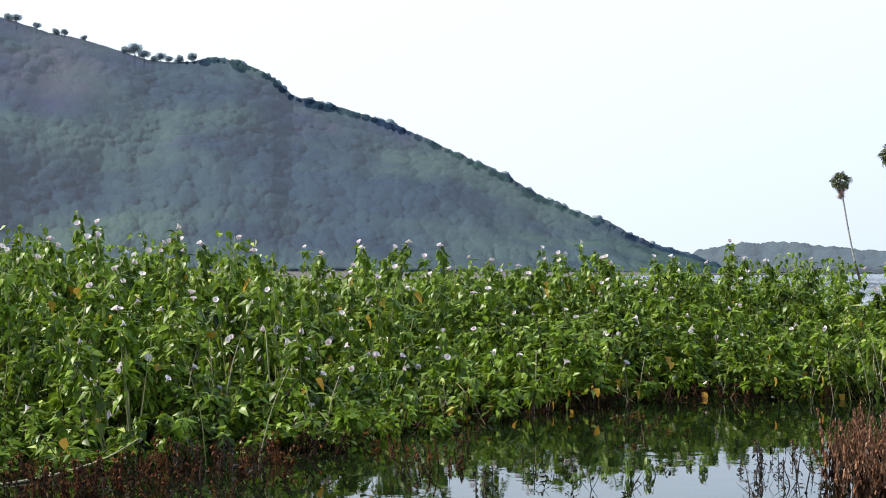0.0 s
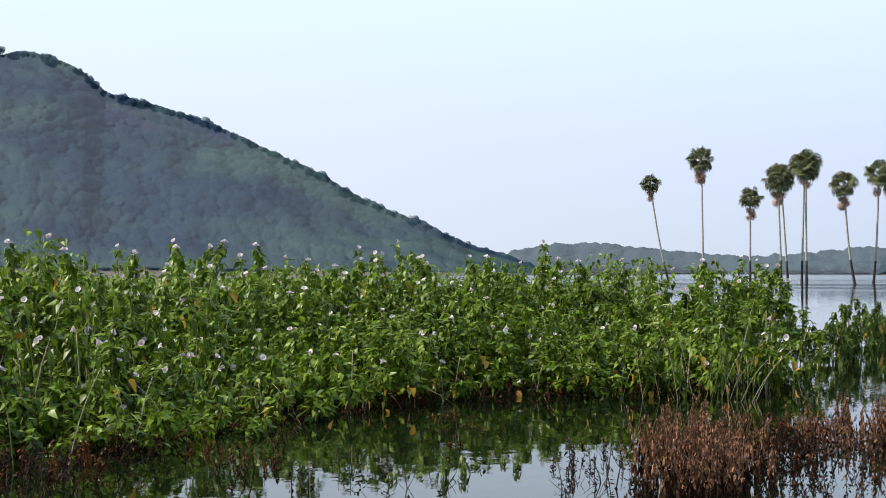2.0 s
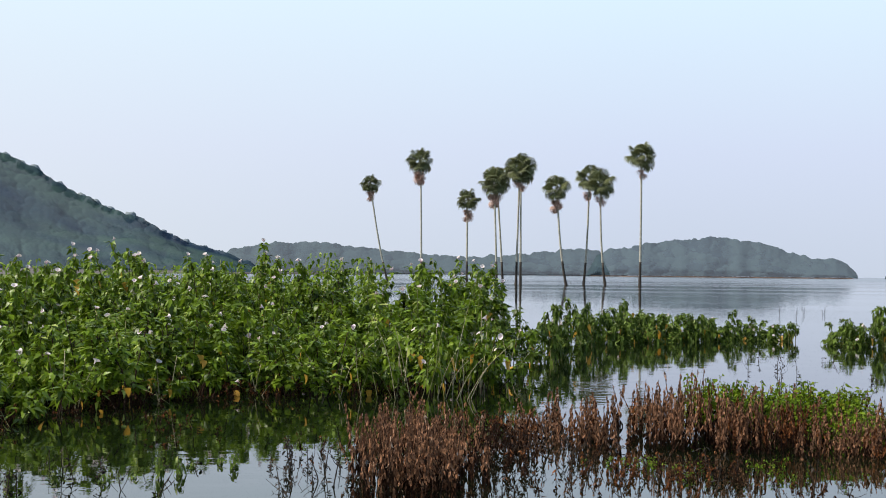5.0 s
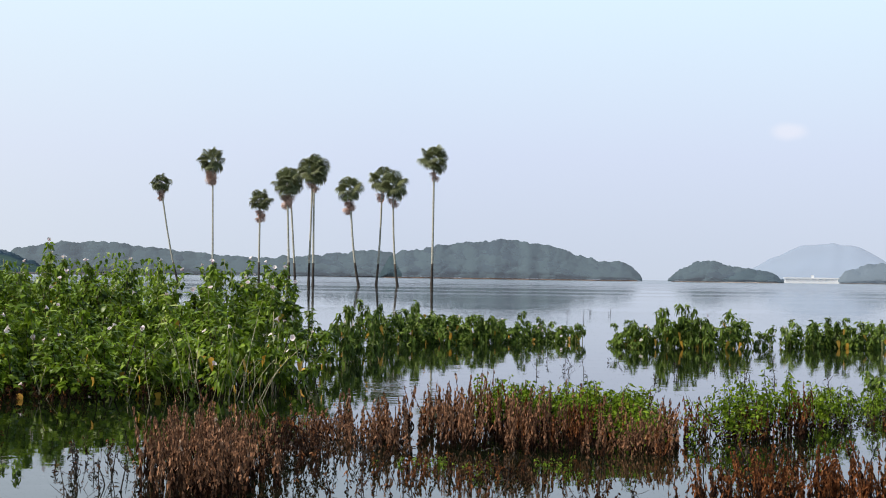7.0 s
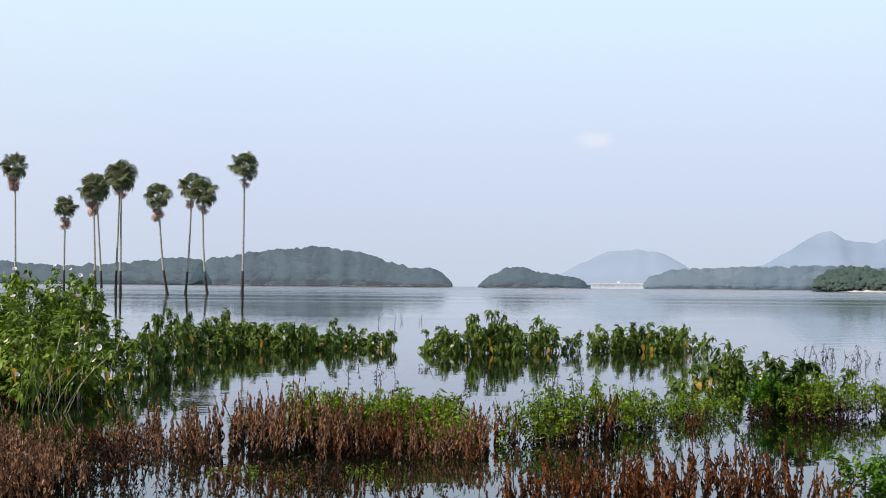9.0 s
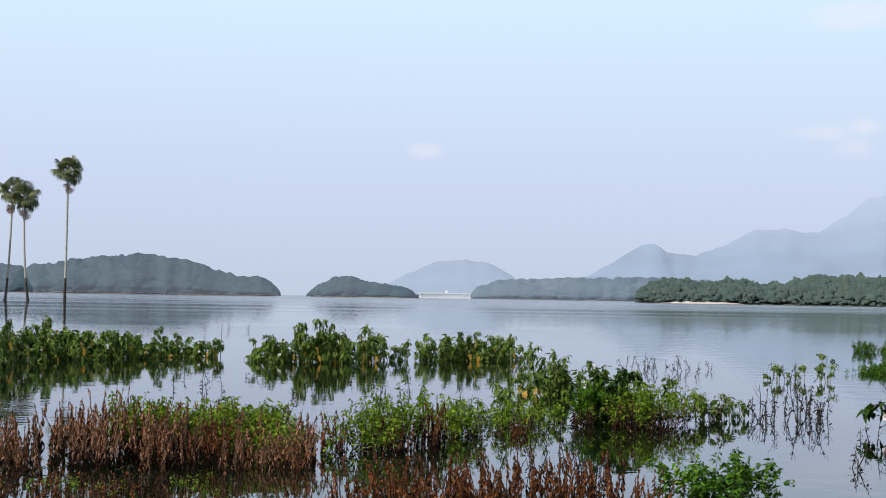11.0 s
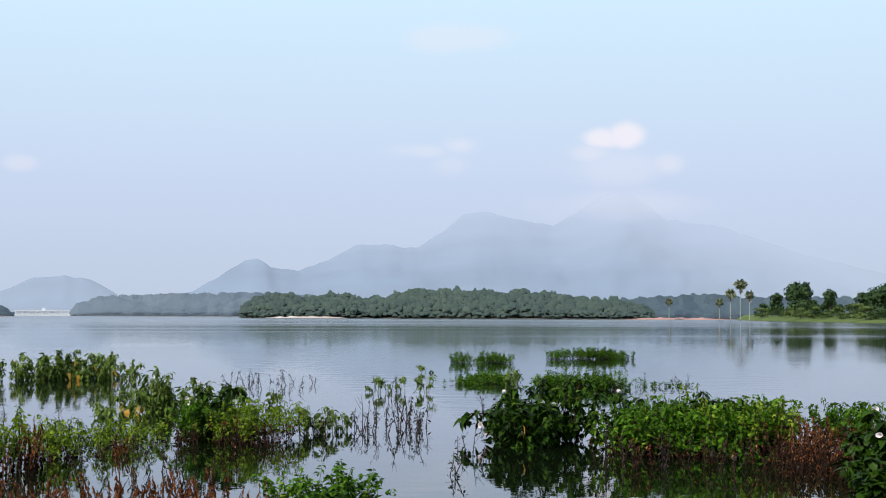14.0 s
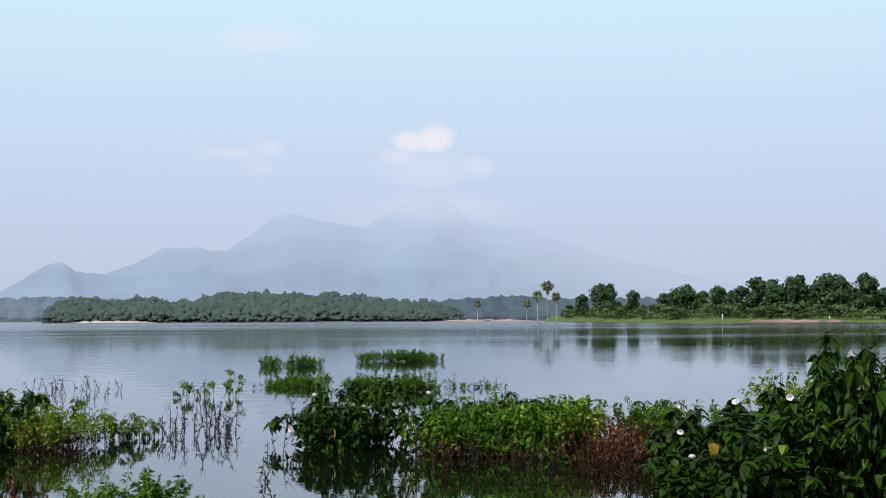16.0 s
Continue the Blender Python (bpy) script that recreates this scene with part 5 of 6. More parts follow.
def thicket():
    rng = np.random.default_rng(1)
    rows, rear = [], []
    for row in range(19):
        back = 0.25 + row * 0.80
        az = 53.0 + rng.uniform(-1, 1)
        while az > 8.6:
            d = profile_at(FRONT, az) + back + rng.normal(0, 0.2)
            if az > 10.7 and back < float(np.interp(az, [10.7, 12.0, 13.5, 16.0, 17.0], [1.6, 3.2, 6.0, 11.0, 16.0])):
                rows.append((az, d, back))
            az -= math.degrees((0.66 if row < 5 else 0.92) / d) * rng.uniform(0.8, 1.2)
    # low at the water's edge, rising to man height at the back
    for az, d, back in rows:
        x, y, _ = polar(az, d)
        h0 = float(np.interp(az, [10, 26, 32, 40, 53], [0.78, 0.72, 0.45, 0.32, 0.3]))
        crest = float(np.interp(az, [30.0, 35.0, 39.5, 44.0], [1.0, 1.06, 1.18, 1.24]))
        h = min(h0 + (1.36 * crest - h0) * back / (7.5 + max(az - 28, 0) * 0.14), 1.42 * crest) * rng.uniform(0.80, 1.12)
        lump = noise.noise((x * 0.75, y * 0.75, 3.0))
        if lump < -0.42 and back > 0.6:
            continue
        h *= (1 + 0.42 * lump) * float(np.interp(az, [10.7, 12.5, 15.0], [0.82, 0.92, 1.0]))
        if back > 7.5:
            rear.append((x, y, h))
        elif h < 0.78:
            EDGE.put(rng, x, y, rng.uniform(0.9, 1.2), (h - BED_Z) / (0.6 - BED_Z), tilt=7.0)
        else:
            THICKET.put(rng, x, y, rng.uniform(0.9, 1.2), (h - BED_Z) / (1.42 - BED_Z), tilt=5.0)
    # the rows behind, of which only the tops show
    soup = Soup()
    O, D, S = [], [], []
    for x, y, h in rear:
        n = 200
        u = 1 - rng.random(n) ** 1.6 * 0.6
        w = rng.uniform(0, 2 * math.pi, n)
        k = rng.integers(0, 6, n)
        r = 0.12 + 0.34 * ((k * 0.37) % 1.0)
        O.append(np.stack([x + np.cos(k * 1.05) * r + np.cos(w) * 0.10, y + np.sin(k * 1.05) * r + np.sin(w) * 0.10, h * u * (0.72 + 0.28 * ((k * 0.61) % 1.0))], 1))
        t = np.radians(rng.uniform(-84, -5, n))
        D.append(np.stack([np.cos(w) * np.cos(t), np.sin(w) * np.cos(t), np.sin(t)], 1))
        S.append(0.118 * rng.uniform(0.6, 1.2, n))
        soup.tube([(x, y, BED_Z), (x + 0.05, y, h * 0.9)], [0.012, 0.006], 4, 1)
    O, D, S = np.concatenate(O), np.concatenate(D), np.concatenate(S)[:, None]
    ex, ez = frames_along(D, rng)
    soup.many(SMALL_LEAF, SMALL_LEAF_F, O, ex * S, D * S, ez * S)
    tagged(new("thicket_rear", soup.mesh("thicket_rear", [GLORY, CANE], True)), "dense leafy tops of the morning-glory thicket behind", "shrubs", kind="stuff")
    # stems that stand above the rest: azimuth, distance, height over the water
    for az, d, h in ((20.63, 19.0, 1.76), (25.7, 18.0, 1.74), (26.9, 17.5, 1.66), (24.6, 18.5, 1.62), (31.0, 16.5, 1.70), (34.0, 15.5, 1.66), (43.0, 13.0, 1.92), (41.9, 13.2, 1.72), (36.0, 15.0, 1.6), (16.2, 19.0, 1.62),
                     (12.9, 19.2, 1.58), (18.6, 18.5, 1.55), (39.6, 13.5, 1.66), (46.5, 13, 1.66), (22.6, 18.6, 1.58), (14.5, 19.5, 1.5), (44.8, 13, 1.55), (29.2, 17, 1.55)):
        far = d * 1.42
        x, y, _ = polar(az, far)
        s = (EYE + (h - EYE) * 1.42 - BED_Z) / (1.75 - BED_Z)
        SPIKE.put(rng, x, y, 1.0, s, tilt=2.0)
    for _ in range(120):
        az, back = rng.uniform(11, 50), rng.uniform(1.8, 10)
        x, y, _ = polar(az, profile_at(FRONT, az) + back)
        SPIKE.put(rng, x, y, 1.0, (min(0.85 + 0.085 * back, 1.45) * float(np.interp(az, [30, 44], [1.0, 1.2])) * rng.uniform(0.92, 1.22) - BED_Z) / (1.75 - BED_Z), tilt=5.0)
    for az, back, h in ((37.4, 2.2, 1.05), (38.3, 2.2, 1.02), (36.3, 2.4, 0.98), (42.9, 0.9, 0.72), (42.0, 1.3, 0.82), (31.0, 1.5, 0.6), (27.6, 1.8, 0.55), (34.6, 2.4, 0.8), (23.8, 2.6, 0.85), (20.8, 1.5, 0.78), (17.5, 1.6, 0.52)):
        x, y, _ = polar(az, profile_at(FRONT, az) + back)
        FLOWERING.put(rng, x, y, rng.uniform(0.9, 1.1), (h + 0.24 - BED_Z) / (0.9 - BED_Z), tilt=4.0)
    for az, back, h in ((11.2, 0.0, 0.8), (12.0, 0.1, 0.95), (12.8, 0.2, 0.75), (13.6, -0.1, 0.9), (15.2, 0.0, 0.8), (17.5, 0.1, 0.6), (20.5, 0.1, 0.45), (24.0, 0.0, 0.5), (27.5, 0.1, 0.6), (30.5, 0.0, 0.5),
                        (33.0, 0.6, 0.7), (35.2, 0.4, 0.6), (37.2, 1.5, 0.9), (39.2, 1.8, 0.95), (40.6, 2.2, 0.9), (42.4, 1.6, 0.75)):
        x, y, _ = polar(az, profile_at(FRONT, az) + back)
        YELLOWING.put(rng, x, y, rng.uniform(0.9, 1.1), (h - BED_Z) / (0.8 - BED_Z), tilt=6.0)


thicket()


def low_shrubs():
    rng = np.random.default_rng(2)
    # azimuth, distance, height over the water
    spots = [(10.0, 24.0, 0.85), (9.3, 25.0, 0.8), (8.75, 31, 0.95), (8.2, 31, 0.7), (7.6, 32, 0.68), (7.2, 32, 0.62), (6.85, 32, 0.88), (6.4, 32.5, 0.68), (6.0, 32, 0.72), (5.5, 33, 0.66), (5.0, 33, 0.64), (4.45, 33, 0.78),
             (4.0, 33, 0.6), (3.45, 33.5, 0.62), (2.9, 34, 0.46), (2.5, 34, 0.5), (1.95, 34, 0.5), (1.6, 34, 0.48), (-1.1, 32, 0.5), (-1.5, 32.5, 0.55), (-2.0, 32, 0.58), (-2.75, 32, 0.92), (-3.1, 32.3, 0.84), (-3.6, 32, 0.6), (-4.05, 32, 0.9), (-4.5, 32.5, 0.62),
             (-5.15, 33, 0.78), (-7.5, 34, 0.6), (-7.9, 34, 0.66), (-8.3, 34, 0.6), (-8.7, 34, 0.64), (-9.2, 34.5, 0.62), (-9.7, 34.5, 0.6), (-10.1, 34, 0.6),
             (-11.2, 23.2, 0.5), (-12.0, 22.8, 0.66), (-12.7, 22.4, 0.58)]
    for az, d, h in spots:
        x, y, _ = polar(az, d)
        LOW.put(rng, x, y, rng.uniform(0.72, 0.95) if d > 25 else 0.78, (1.12 * h - BED_Z) / (0.75 - BED_Z))
    # the darker clump beyond the dead weeds
    for az, d, h in ((-13.5, 17.4, 0.66), (-14.1, 17.6, 0.54)):
        x, y, _ = polar(az, d)
        NEARGLORY.put(rng, x, y, 0.66, (h - BED_Z) / (1.0 - BED_Z))
    for az, d, h in ((0.8, 33.5, 0.6), (-5.8, 33, 0.66), (-6.05, 33, 0.5), (-6.6, 33, 0.3), (-7.0, 33.5, 0.35), (-10.6, 33, 0.8), (-10.9, 32, 0.6), (-20.3, 28, 0.46), (-20.9, 28.5, 0.46), (-21.7, 28, 0.50), (-21.9, 38, 0.35), (-17.4, 18.5, 0.34), (-17.8, 18.2, 0.40),
                     (-18.4, 18.4, 0.36), (-18.9, 18.6, 0.42), (-10.3, 20, 0.40), (-9.9, 19, 0.36), (-15.2, 23, 0.5), (-24.9, 30, 0.5), (-25.2, 30.5, 0.45), (-35.6, 16, 0.67), (-16.0, 24, 0.34),
                     (22.6, 10.8, 0.16), (23.4, 10.5, 0.2), (21.6, 11.0, 0.18), (25.2, 10.4, 0.12), (27.2, 10.6, 0.10)):
        x, y, _ = polar(az, d)
        for _k in range(2):
            SPRIG.put(rng, x + rng.normal(0, 0.08), y + rng.normal(0, 0.12), rng.uniform(0.8, 1.1) if h > 0.25 else 0.4, (h * rng.uniform(0.8, 1.05) - BED_Z) / (0.5 - BED_Z))


low_shrubs()


def right_shrubs():
    rng = np.random.default_rng(3)
    # the clump with the leaning branch
    spots = [(-25.2, 17.2, 0.42), (-25.6, 17.4, 0.58), (-26.1, 17.0, 0.66), (-26.5, 17.5, 0.70), (-26.9, 17.3, 0.60), (-26.2, 16.5, 0.5), (-25.8, 16.7, 0.46),
             (-29.4, 16.6, 0.56), (-29.9, 16.4, 0.5), (-32.9, 16.4, 0.58), (-33.5, 16.2, 0.52)]
    spots += [(-38.8 - k * 0.62, 13.2 + rng.uniform(-0.5, 0.7), 0.54 + 0.042 * k + rng.uniform(-0.08, 0.06)) for k in range(15)]
    spots += [(-39.4 - k * 0.9, 12.0 + rng.uniform(-0.3, 0.4), 0.46 + 0.042 * k + rng.uniform(-0.08, 0.06)) for k in range(11)]
    spots += [(-44.9, 12.3, 1.2), (-44.4, 12.6, 1.05), (-45.8, 12.4, 1.2)]
    for az, d, h in spots:
        x, y, _ = polar(az, d)
        NEARGLORY.put(rng, x, y, rng.uniform(0.85, 1.05) if d < 14 else rng.uniform(0.68, 0.82), (h - BED_Z) / (1.0 - BED_Z))
    for az, d, h in ((-40.25, 12.4, 0.98), (-39.2, 12.8, 0.70), (-38.3, 13.2, 0.62), (-42.6, 12.2, 0.86), (-44.3, 12.0, 1.1), (-29.5, 16.4, 0.58), (-32.9, 16.2, 0.6), (-26.4, 16.9, 0.7)):
        x, y, _ = polar(az, d)
        NEARSHOOT.put(rng, x, y, rng.uniform(0.9, 1.1), (h - BED_Z) / (1.0 - BED_Z), tilt=2.0)


right_shrubs()


def leaning_branch():
    """A branch that has sunk sideways onto the water, its leaves hanging, with two large open flowers."""
    rng = np.random.default_rng(31)
    base = new("leaning_branch")
    d = 17.4
    way = [Vector(polar(az, dd, z)) for az, dd, z in ((-25.4, 17.3, 0.06), (-24.8, 17.3, 0.20), (-24.2, d, 0.30), (-23.6, d, 0.30), (-23.2, d, 0.20))]
    foot = Vector(polar(-25.4, 17.3, 0))
    pts = [p - foot for p in way]
    wood = Soup()
    wood.tube(pts, [0.014, 0.012, 0.009, 0.006, 0.003], 6)
    O, D, S = [], [], []
    for k in range(70):
        u = rng.uniform(0.1, 4.0)
        i = min(int(u), 3)
        p = pts[i].lerp(pts[i + 1], u - i)
        w = rng.uniform(0, 2 * math.pi)
        t = radians(rng.uniform(-80, -5))
        O.append(p + Vector((rng.normal(0, 0.03), rng.normal(0, 0.03), rng.uniform(-0.12, 0.05) if u < 3 else 0.0)))
        D.append((math.cos(w) * math.cos(t), math.sin(w) * math.cos(t), math.sin(t)))
        S.append(rng.uniform(0.09, 0.15))
    O, D, S = np.array(O), np.array(D), np.array(S)[:, None]
    ex, ez = frames_along(D, rng)
    fol = Soup()
    fol.many(LEAF, LEAF_F, O, ex * S, D * S, ez * S)
    part("branch", wood.mesh("branch", DEAD_SHADED_STEM, True), base)
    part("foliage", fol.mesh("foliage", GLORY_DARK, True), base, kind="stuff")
    for az, z, sc, turn in ((-24.12, 0.10, 1.15, 14), (-24.0, 0.17, 0.75, -30), (-24.45, 0.06, 0.7, 60)):
        p = Vector(polar(az, d - 0.16, z)) - foot
        part("flower", FLOWER, base, "large pale pink funnel-shaped flower", pose(*p, 80, 0, turn - 24) @ Matrix.Diagonal((sc, sc, sc, 1)))
    base.matrix_basis = Matrix.Translation(foot)
    tagged(base, "leafy morning-glory branch leaning over the water with pink flowers", "branch")


leaning_branch()


# ---- weeds ----
def weed_clump(seed, name, h, radius, stems, per_stem, shape, faces, leaf, mat, low_mat, stem_mat, hang, start, taper=0.2, splay=0.10, bushy=0.016, turn=0.45):
    """A tuft of splayed, bent stalks set with many small leaves, the lower ones darker as shade put into their colour.
    h: over the water.
    """
    rng = np.random.default_rng(seed)
    base = new(name)
    wood = Soup()
    O, D, S, U = [], [], [], []
    for k in range(stems):
        t, r = rng.uniform(0, 2 * math.pi), radius * math.sqrt(rng.random())
        foot = np.array([math.cos(t) * r, math.sin(t) * r, 0])
        hh = (h * rng.uniform(0.55, 1.05) - BED_Z)
        lean = rng.normal(0, splay, 2) * hh
        bow = rng.normal(0, 0.03, 2)

        def at(u, foot=foot, lean=lean, bow=bow, hh=hh):
            w = np.sin(u * 3.1)
            return foot + np.stack([lean[0] * u ** 1.5 + bow[0] * w, lean[1] * u ** 1.5 + bow[1] * w, hh * u * np.ones_like(u)], -1)

        us = np.linspace(0, 1, 5)
        wood.tube(list(at(us)), [0.0042, 0.004, 0.0035, 0.003, 0.0018], 3)
        n = int(per_stem * rng.uniform(0.7, 1.3))
        u0 = (-BED_Z + start * h) / hh
        u = u0 + (1 - u0) * rng.random(n) ** 0.8
        w = rng.uniform(0, 2 * math.pi, n)
        off = rng.uniform(0.1, 1.0, n) * bushy * (1.3 - u)
        O.append(at(u) + np.stack([np.cos(w) * off, np.sin(w) * off, 0 * u], 1))
        pt = np.radians(rng.uniform(*hang, n))
        D.append(np.stack([np.cos(w) * np.cos(pt), np.sin(w) * np.cos(pt), np.sin(pt)], 1))
        S.append(leaf * rng.uniform(0.5, 1.2, n) * (1.2 - taper * u))
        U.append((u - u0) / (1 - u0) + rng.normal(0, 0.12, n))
    O, D, S, U = np.concatenate(O), np.concatenate(D), np.concatenate(S)[:, None], np.concatenate(U)
    x, z = frames_along(D, rng, 1.2)
    part("stemwork", wood.mesh("stemwork", stem_mat), base, kind="stuff")
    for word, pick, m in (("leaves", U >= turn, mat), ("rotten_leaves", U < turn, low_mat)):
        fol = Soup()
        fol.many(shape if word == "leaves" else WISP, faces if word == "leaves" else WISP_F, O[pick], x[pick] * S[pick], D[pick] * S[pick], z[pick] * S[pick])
        part(word, fol.mesh(word, m), base, "lower leaves with shade in their dark colour" if word == "rotten_leaves" else "", kind="stuff")
    return base


DEAD = Stock([weed_clump(140 + k, "withered_weed_clump", 0.50, 0.20, 7, 42, WISP, WISP_F, 0.080, DEADLEAF, DARKLEAF, DEAD_SHADED_STEM, (-90, -60), 0.06, 0.75, 0.08, 0.013, 0.36) for k in range(6)],
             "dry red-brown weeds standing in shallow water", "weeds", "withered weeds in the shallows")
DEADRED = Stock([weed_clump(150 + k, "red_weed_spikes", 0.50, 0.20, 6, 42, WISP, WISP_F, 0.080, REDLEAF, DARKLEAF, DEAD_SHADED_STEM, (-90, -60), 0.06, 0.78, 0.09, 0.013, 0.42) for k in range(5)],
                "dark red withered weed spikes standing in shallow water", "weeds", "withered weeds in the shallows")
DEADDARK = Stock([weed_clump(155 + k, "rotten_weed_clump", 0.50, 0.22, 8, 40, WISP, WISP_F, 0.052, REDLEAF, DARKLEAF, DEAD_SHADED_STEM, (-90, -30), 0.06, 0.5, 0.16, 0.022, 0.92) for k in range(4)],
                "dark brown withered weeds in shallow water", "weeds", "withered weeds in the shallows")
FRESHW = Stock([weed_clump(160 + k, "green_weed_clump", 0.45, 0.20, 10, 44, SMALL_LEAF, SMALL_LEAF_F, 0.050, FRESH, DARKLEAF, DEAD_SHADED_STEM, (-65, 25), 0.10, 0.2, 0.20, 0.075, 0.22) for k in range(5)],
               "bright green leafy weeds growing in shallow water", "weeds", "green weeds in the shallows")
DEEPW = Stock([weed_clump(165 + k, "deep_green_weed_clump", 0.45, 0.20, 9, 44, SMALL_LEAF, SMALL_LEAF_F, 0.066, DEEPFRESH, DARKLEAF, DEAD_SHADED_STEM, (-70, 20), 0.08, 0.2, 0.22, 0.080, 0.20) for k in range(5)],
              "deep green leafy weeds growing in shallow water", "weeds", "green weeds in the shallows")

FLOAT = Stock([weed_clump(170 + k, "floating_weed_patch", 0.32, 0.28, 14, 26, SMALL_LEAF, SMALL_LEAF_F, 0.056, DEEPFRESH, GLORY_DARK, DEAD_SHADED_STEM, (-60, 40), 0.0, 0.2, 0.16, 0.05, 0.2) for k in range(4)],
              "low bright green weed patch on the lake", "weeds", "low green weed patches")


def weeds():
    rng = np.random.default_rng(4)

    def sow(stock, az0, az1, d0, d1, n, h0, h1, base):
        for _ in range(n):
            az = rng.uniform(min(az0, az1), max(az0, az1))
            d = math.sqrt(rng.uniform(d0 * d0, d1 * d1))
            x, y, _ = polar(az, d)
            h = rng.uniform(h0, h1) * (1 + 0.45 * noise.noise((x * 1.6, y * 1.6, 11.0)))
            stock.put(rng, x, y, rng.uniform(0.8, 1.15), (h - BED_Z) / (base - BED_Z), tilt=3.0)

    # the round patch of dry weeds, dense down to the nearest water
    sow(DEAD, 16.3, 12.5, 9.3, 11.6, 30, 0.32, 0.46, 0.5)
    sow(DEAD, 15.6, 13.6, 10.8, 11.9, 8, 0.42, 0.5, 0.5)
    sow(DEADDARK, 12.6, 10.8, 10.2, 12.4, 8, 0.2, 0.34, 0.5)
    # the long bed: low at one end, highest in the middle, open water before it
    for _ in range(88):
        az = rng.uniform(-2.6, 11.0)
        d = rng.uniform(12.2, 14.4) - 0.35 * abs(noise.noise((az * 0.9, 1.0, 7.0)))
        top = float(np.interp(az, [-2.6, 0.0, 2.4, 4.8, 7.5, 11.0], [0.34, 0.40, 0.52, 0.55, 0.40, 0.22])) + 0.03 * (d - 13.2)
        x, y, _ = polar(az, d)
        (DEAD if rng.random() < 0.8 else DEADRED).put(rng, x, y, rng.uniform(0.8, 1.1), (top * rng.uniform(0.72, 1.08) - BED_Z) / (0.5 - BED_Z), tilt=3.0)
    sow(DEADRED, 8.0, 4.0, 9.4, 11.2, 5, 0.10, 0.22, 0.5)
    sow(DEADDARK, 9.0, 0.0, 9.4, 11.6, 8, 0.08, 0.22, 0.5)
    for _ in range(7):
        x, y, _z = polar(rng.uniform(0.5, 8.5), rng.uniform(9.8, 11.6))
        FRESHW.put(rng, x, y, 0.5, (rng.uniform(0.03, 0.10) - BED_Z) / (0.45 - BED_Z), tilt=3.0)
    # tufts of dead stalks with green tops, in open water
    for az, d, n, h in ((-2.9, 13.6, 3, 0.44), (-3.7, 13.8, 1, 0.40), (-5.0, 13.9, 2, 0.38), (-5.8, 13.8, 2, 0.40), (-6.7, 14.2, 3, 0.50), (-7.6, 14.4, 1, 0.44), (-10.2, 15.8, 2, 0.24)):
        sow(DEADRED, az + 0.25, az - 0.25, d - 0.3, d + 0.3, n, h * 0.6, h * 0.95, 0.5)
    for az, d, n, h in ((3.3, 13.9, 7, 0.60), (2.0, 14.2, 5, 0.48), (1.0, 14.0, 7, 0.46), (0.0, 13.9, 7, 0.44), (-1.0, 13.7, 7, 0.42), (-1.8, 13.4, 5, 0.36), (-5.0, 14.2, 3, 0.46), (-5.6, 14.1, 3, 0.48), (-6.8, 14.3, 2, 0.56),
                        (-8.0, 15.6, 3, 0.42), (-8.7, 15.8, 3, 0.40), (-10.2, 16.8, 3, 0.32), (-10.9, 17.0, 2, 0.32)):
        sow(FRESHW, az + 0.42, az - 0.42, d - 0.35, d + 0.35, n, h * 0.75, h * 1.05, 0.45)
    sow(DEADRED, -3.4, -6.0, 9.6, 11.0, 6, 0.12, 0.28, 0.5)
    sow(DEADRED, -5.0, -15.4, 9.5, 10.9, 36, 0.26, 0.42, 0.5)
    # the clump before the bare stalks
    sow(DEEPW, -13.0, -15.2, 16.8, 17.8, 7, 0.34, 0.52, 0.45)
    sow(FRESHW, -14.6, -16.6, 16.8, 17.9, 9, 0.34, 0.48, 0.45)
    sow(DEADDARK, -13.0, -16.5, 16.4, 17.4, 5, 0.20, 0.34, 0.5)
    sow(DEEPW, -17.4, -19.8, 11.2, 12.4, 6, 0.10, 0.26, 0.45)
    # the low green bed beside the bank, brown at its feet
    sow(FRESHW, -29.6, -35.0, 15.8, 17.2, 16, 0.42, 0.58, 0.45)
    sow(DEEPW, -29.6, -34.6, 15.7, 17.0, 52, 0.40, 0.56, 0.45)
    sow(DEEPW, -29.6, -34.2, 15.5, 16.0, 14, 0.30, 0.44, 0.45)
    sow(DEADDARK, -28.6, -35.5, 14.2, 15.4, 6, 0.16, 0.32, 0.5)
    sow(DEADRED, -33.8, -36.5, 15.2, 16.2, 6, 0.28, 0.40, 0.5)
    sow(DEADRED, -35.6, -39.2, 15.0, 16.6, 11, 0.34, 0.46, 0.5)
    sow(DEADDARK, -35.0, -39.6, 13.6, 15.4, 16, 0.24, 0.40, 0.5)
    sow(DEEPW, -36.5, -39.4, 15.6, 16.8, 8, 0.44, 0.58, 0.45)
    sow(FRESHW, -41.6, -44.4, 15.2, 17.0, 18, 0.66, 0.82, 0.45)
    # dark litter at the foot of the thicket, shade there put into its colour
    sow(DEADDARK, 48.5, 38.0, 9.3, 10.9, 18, 0.08, 0.26, 0.5)
    sow(DEADRED, 48.5, 38.0, 9.3, 10.9, 16, 0.08, 0.28, 0.5)
    sow(DEADDARK, 38.0, 17.0, 10.6, 14.4, 10, 0.04, 0.16, 0.5)
    sow(DEADRED, 38.0, 31.0, 10.8, 12.4, 7, 0.10, 0.26, 0.5)
    for _ in range(46):
        az = rng.uniform(15, 40)
        x, y, _z = polar(az, profile_at(FRONT, az) + rng.uniform(-0.25, 0.35))
        DEADDARK.put(rng, x, y, rng.uniform(0.9, 1.3), (rng.uniform(0.08, 0.28) - BED_Z) / (0.5 - BED_Z), tilt=6.0)
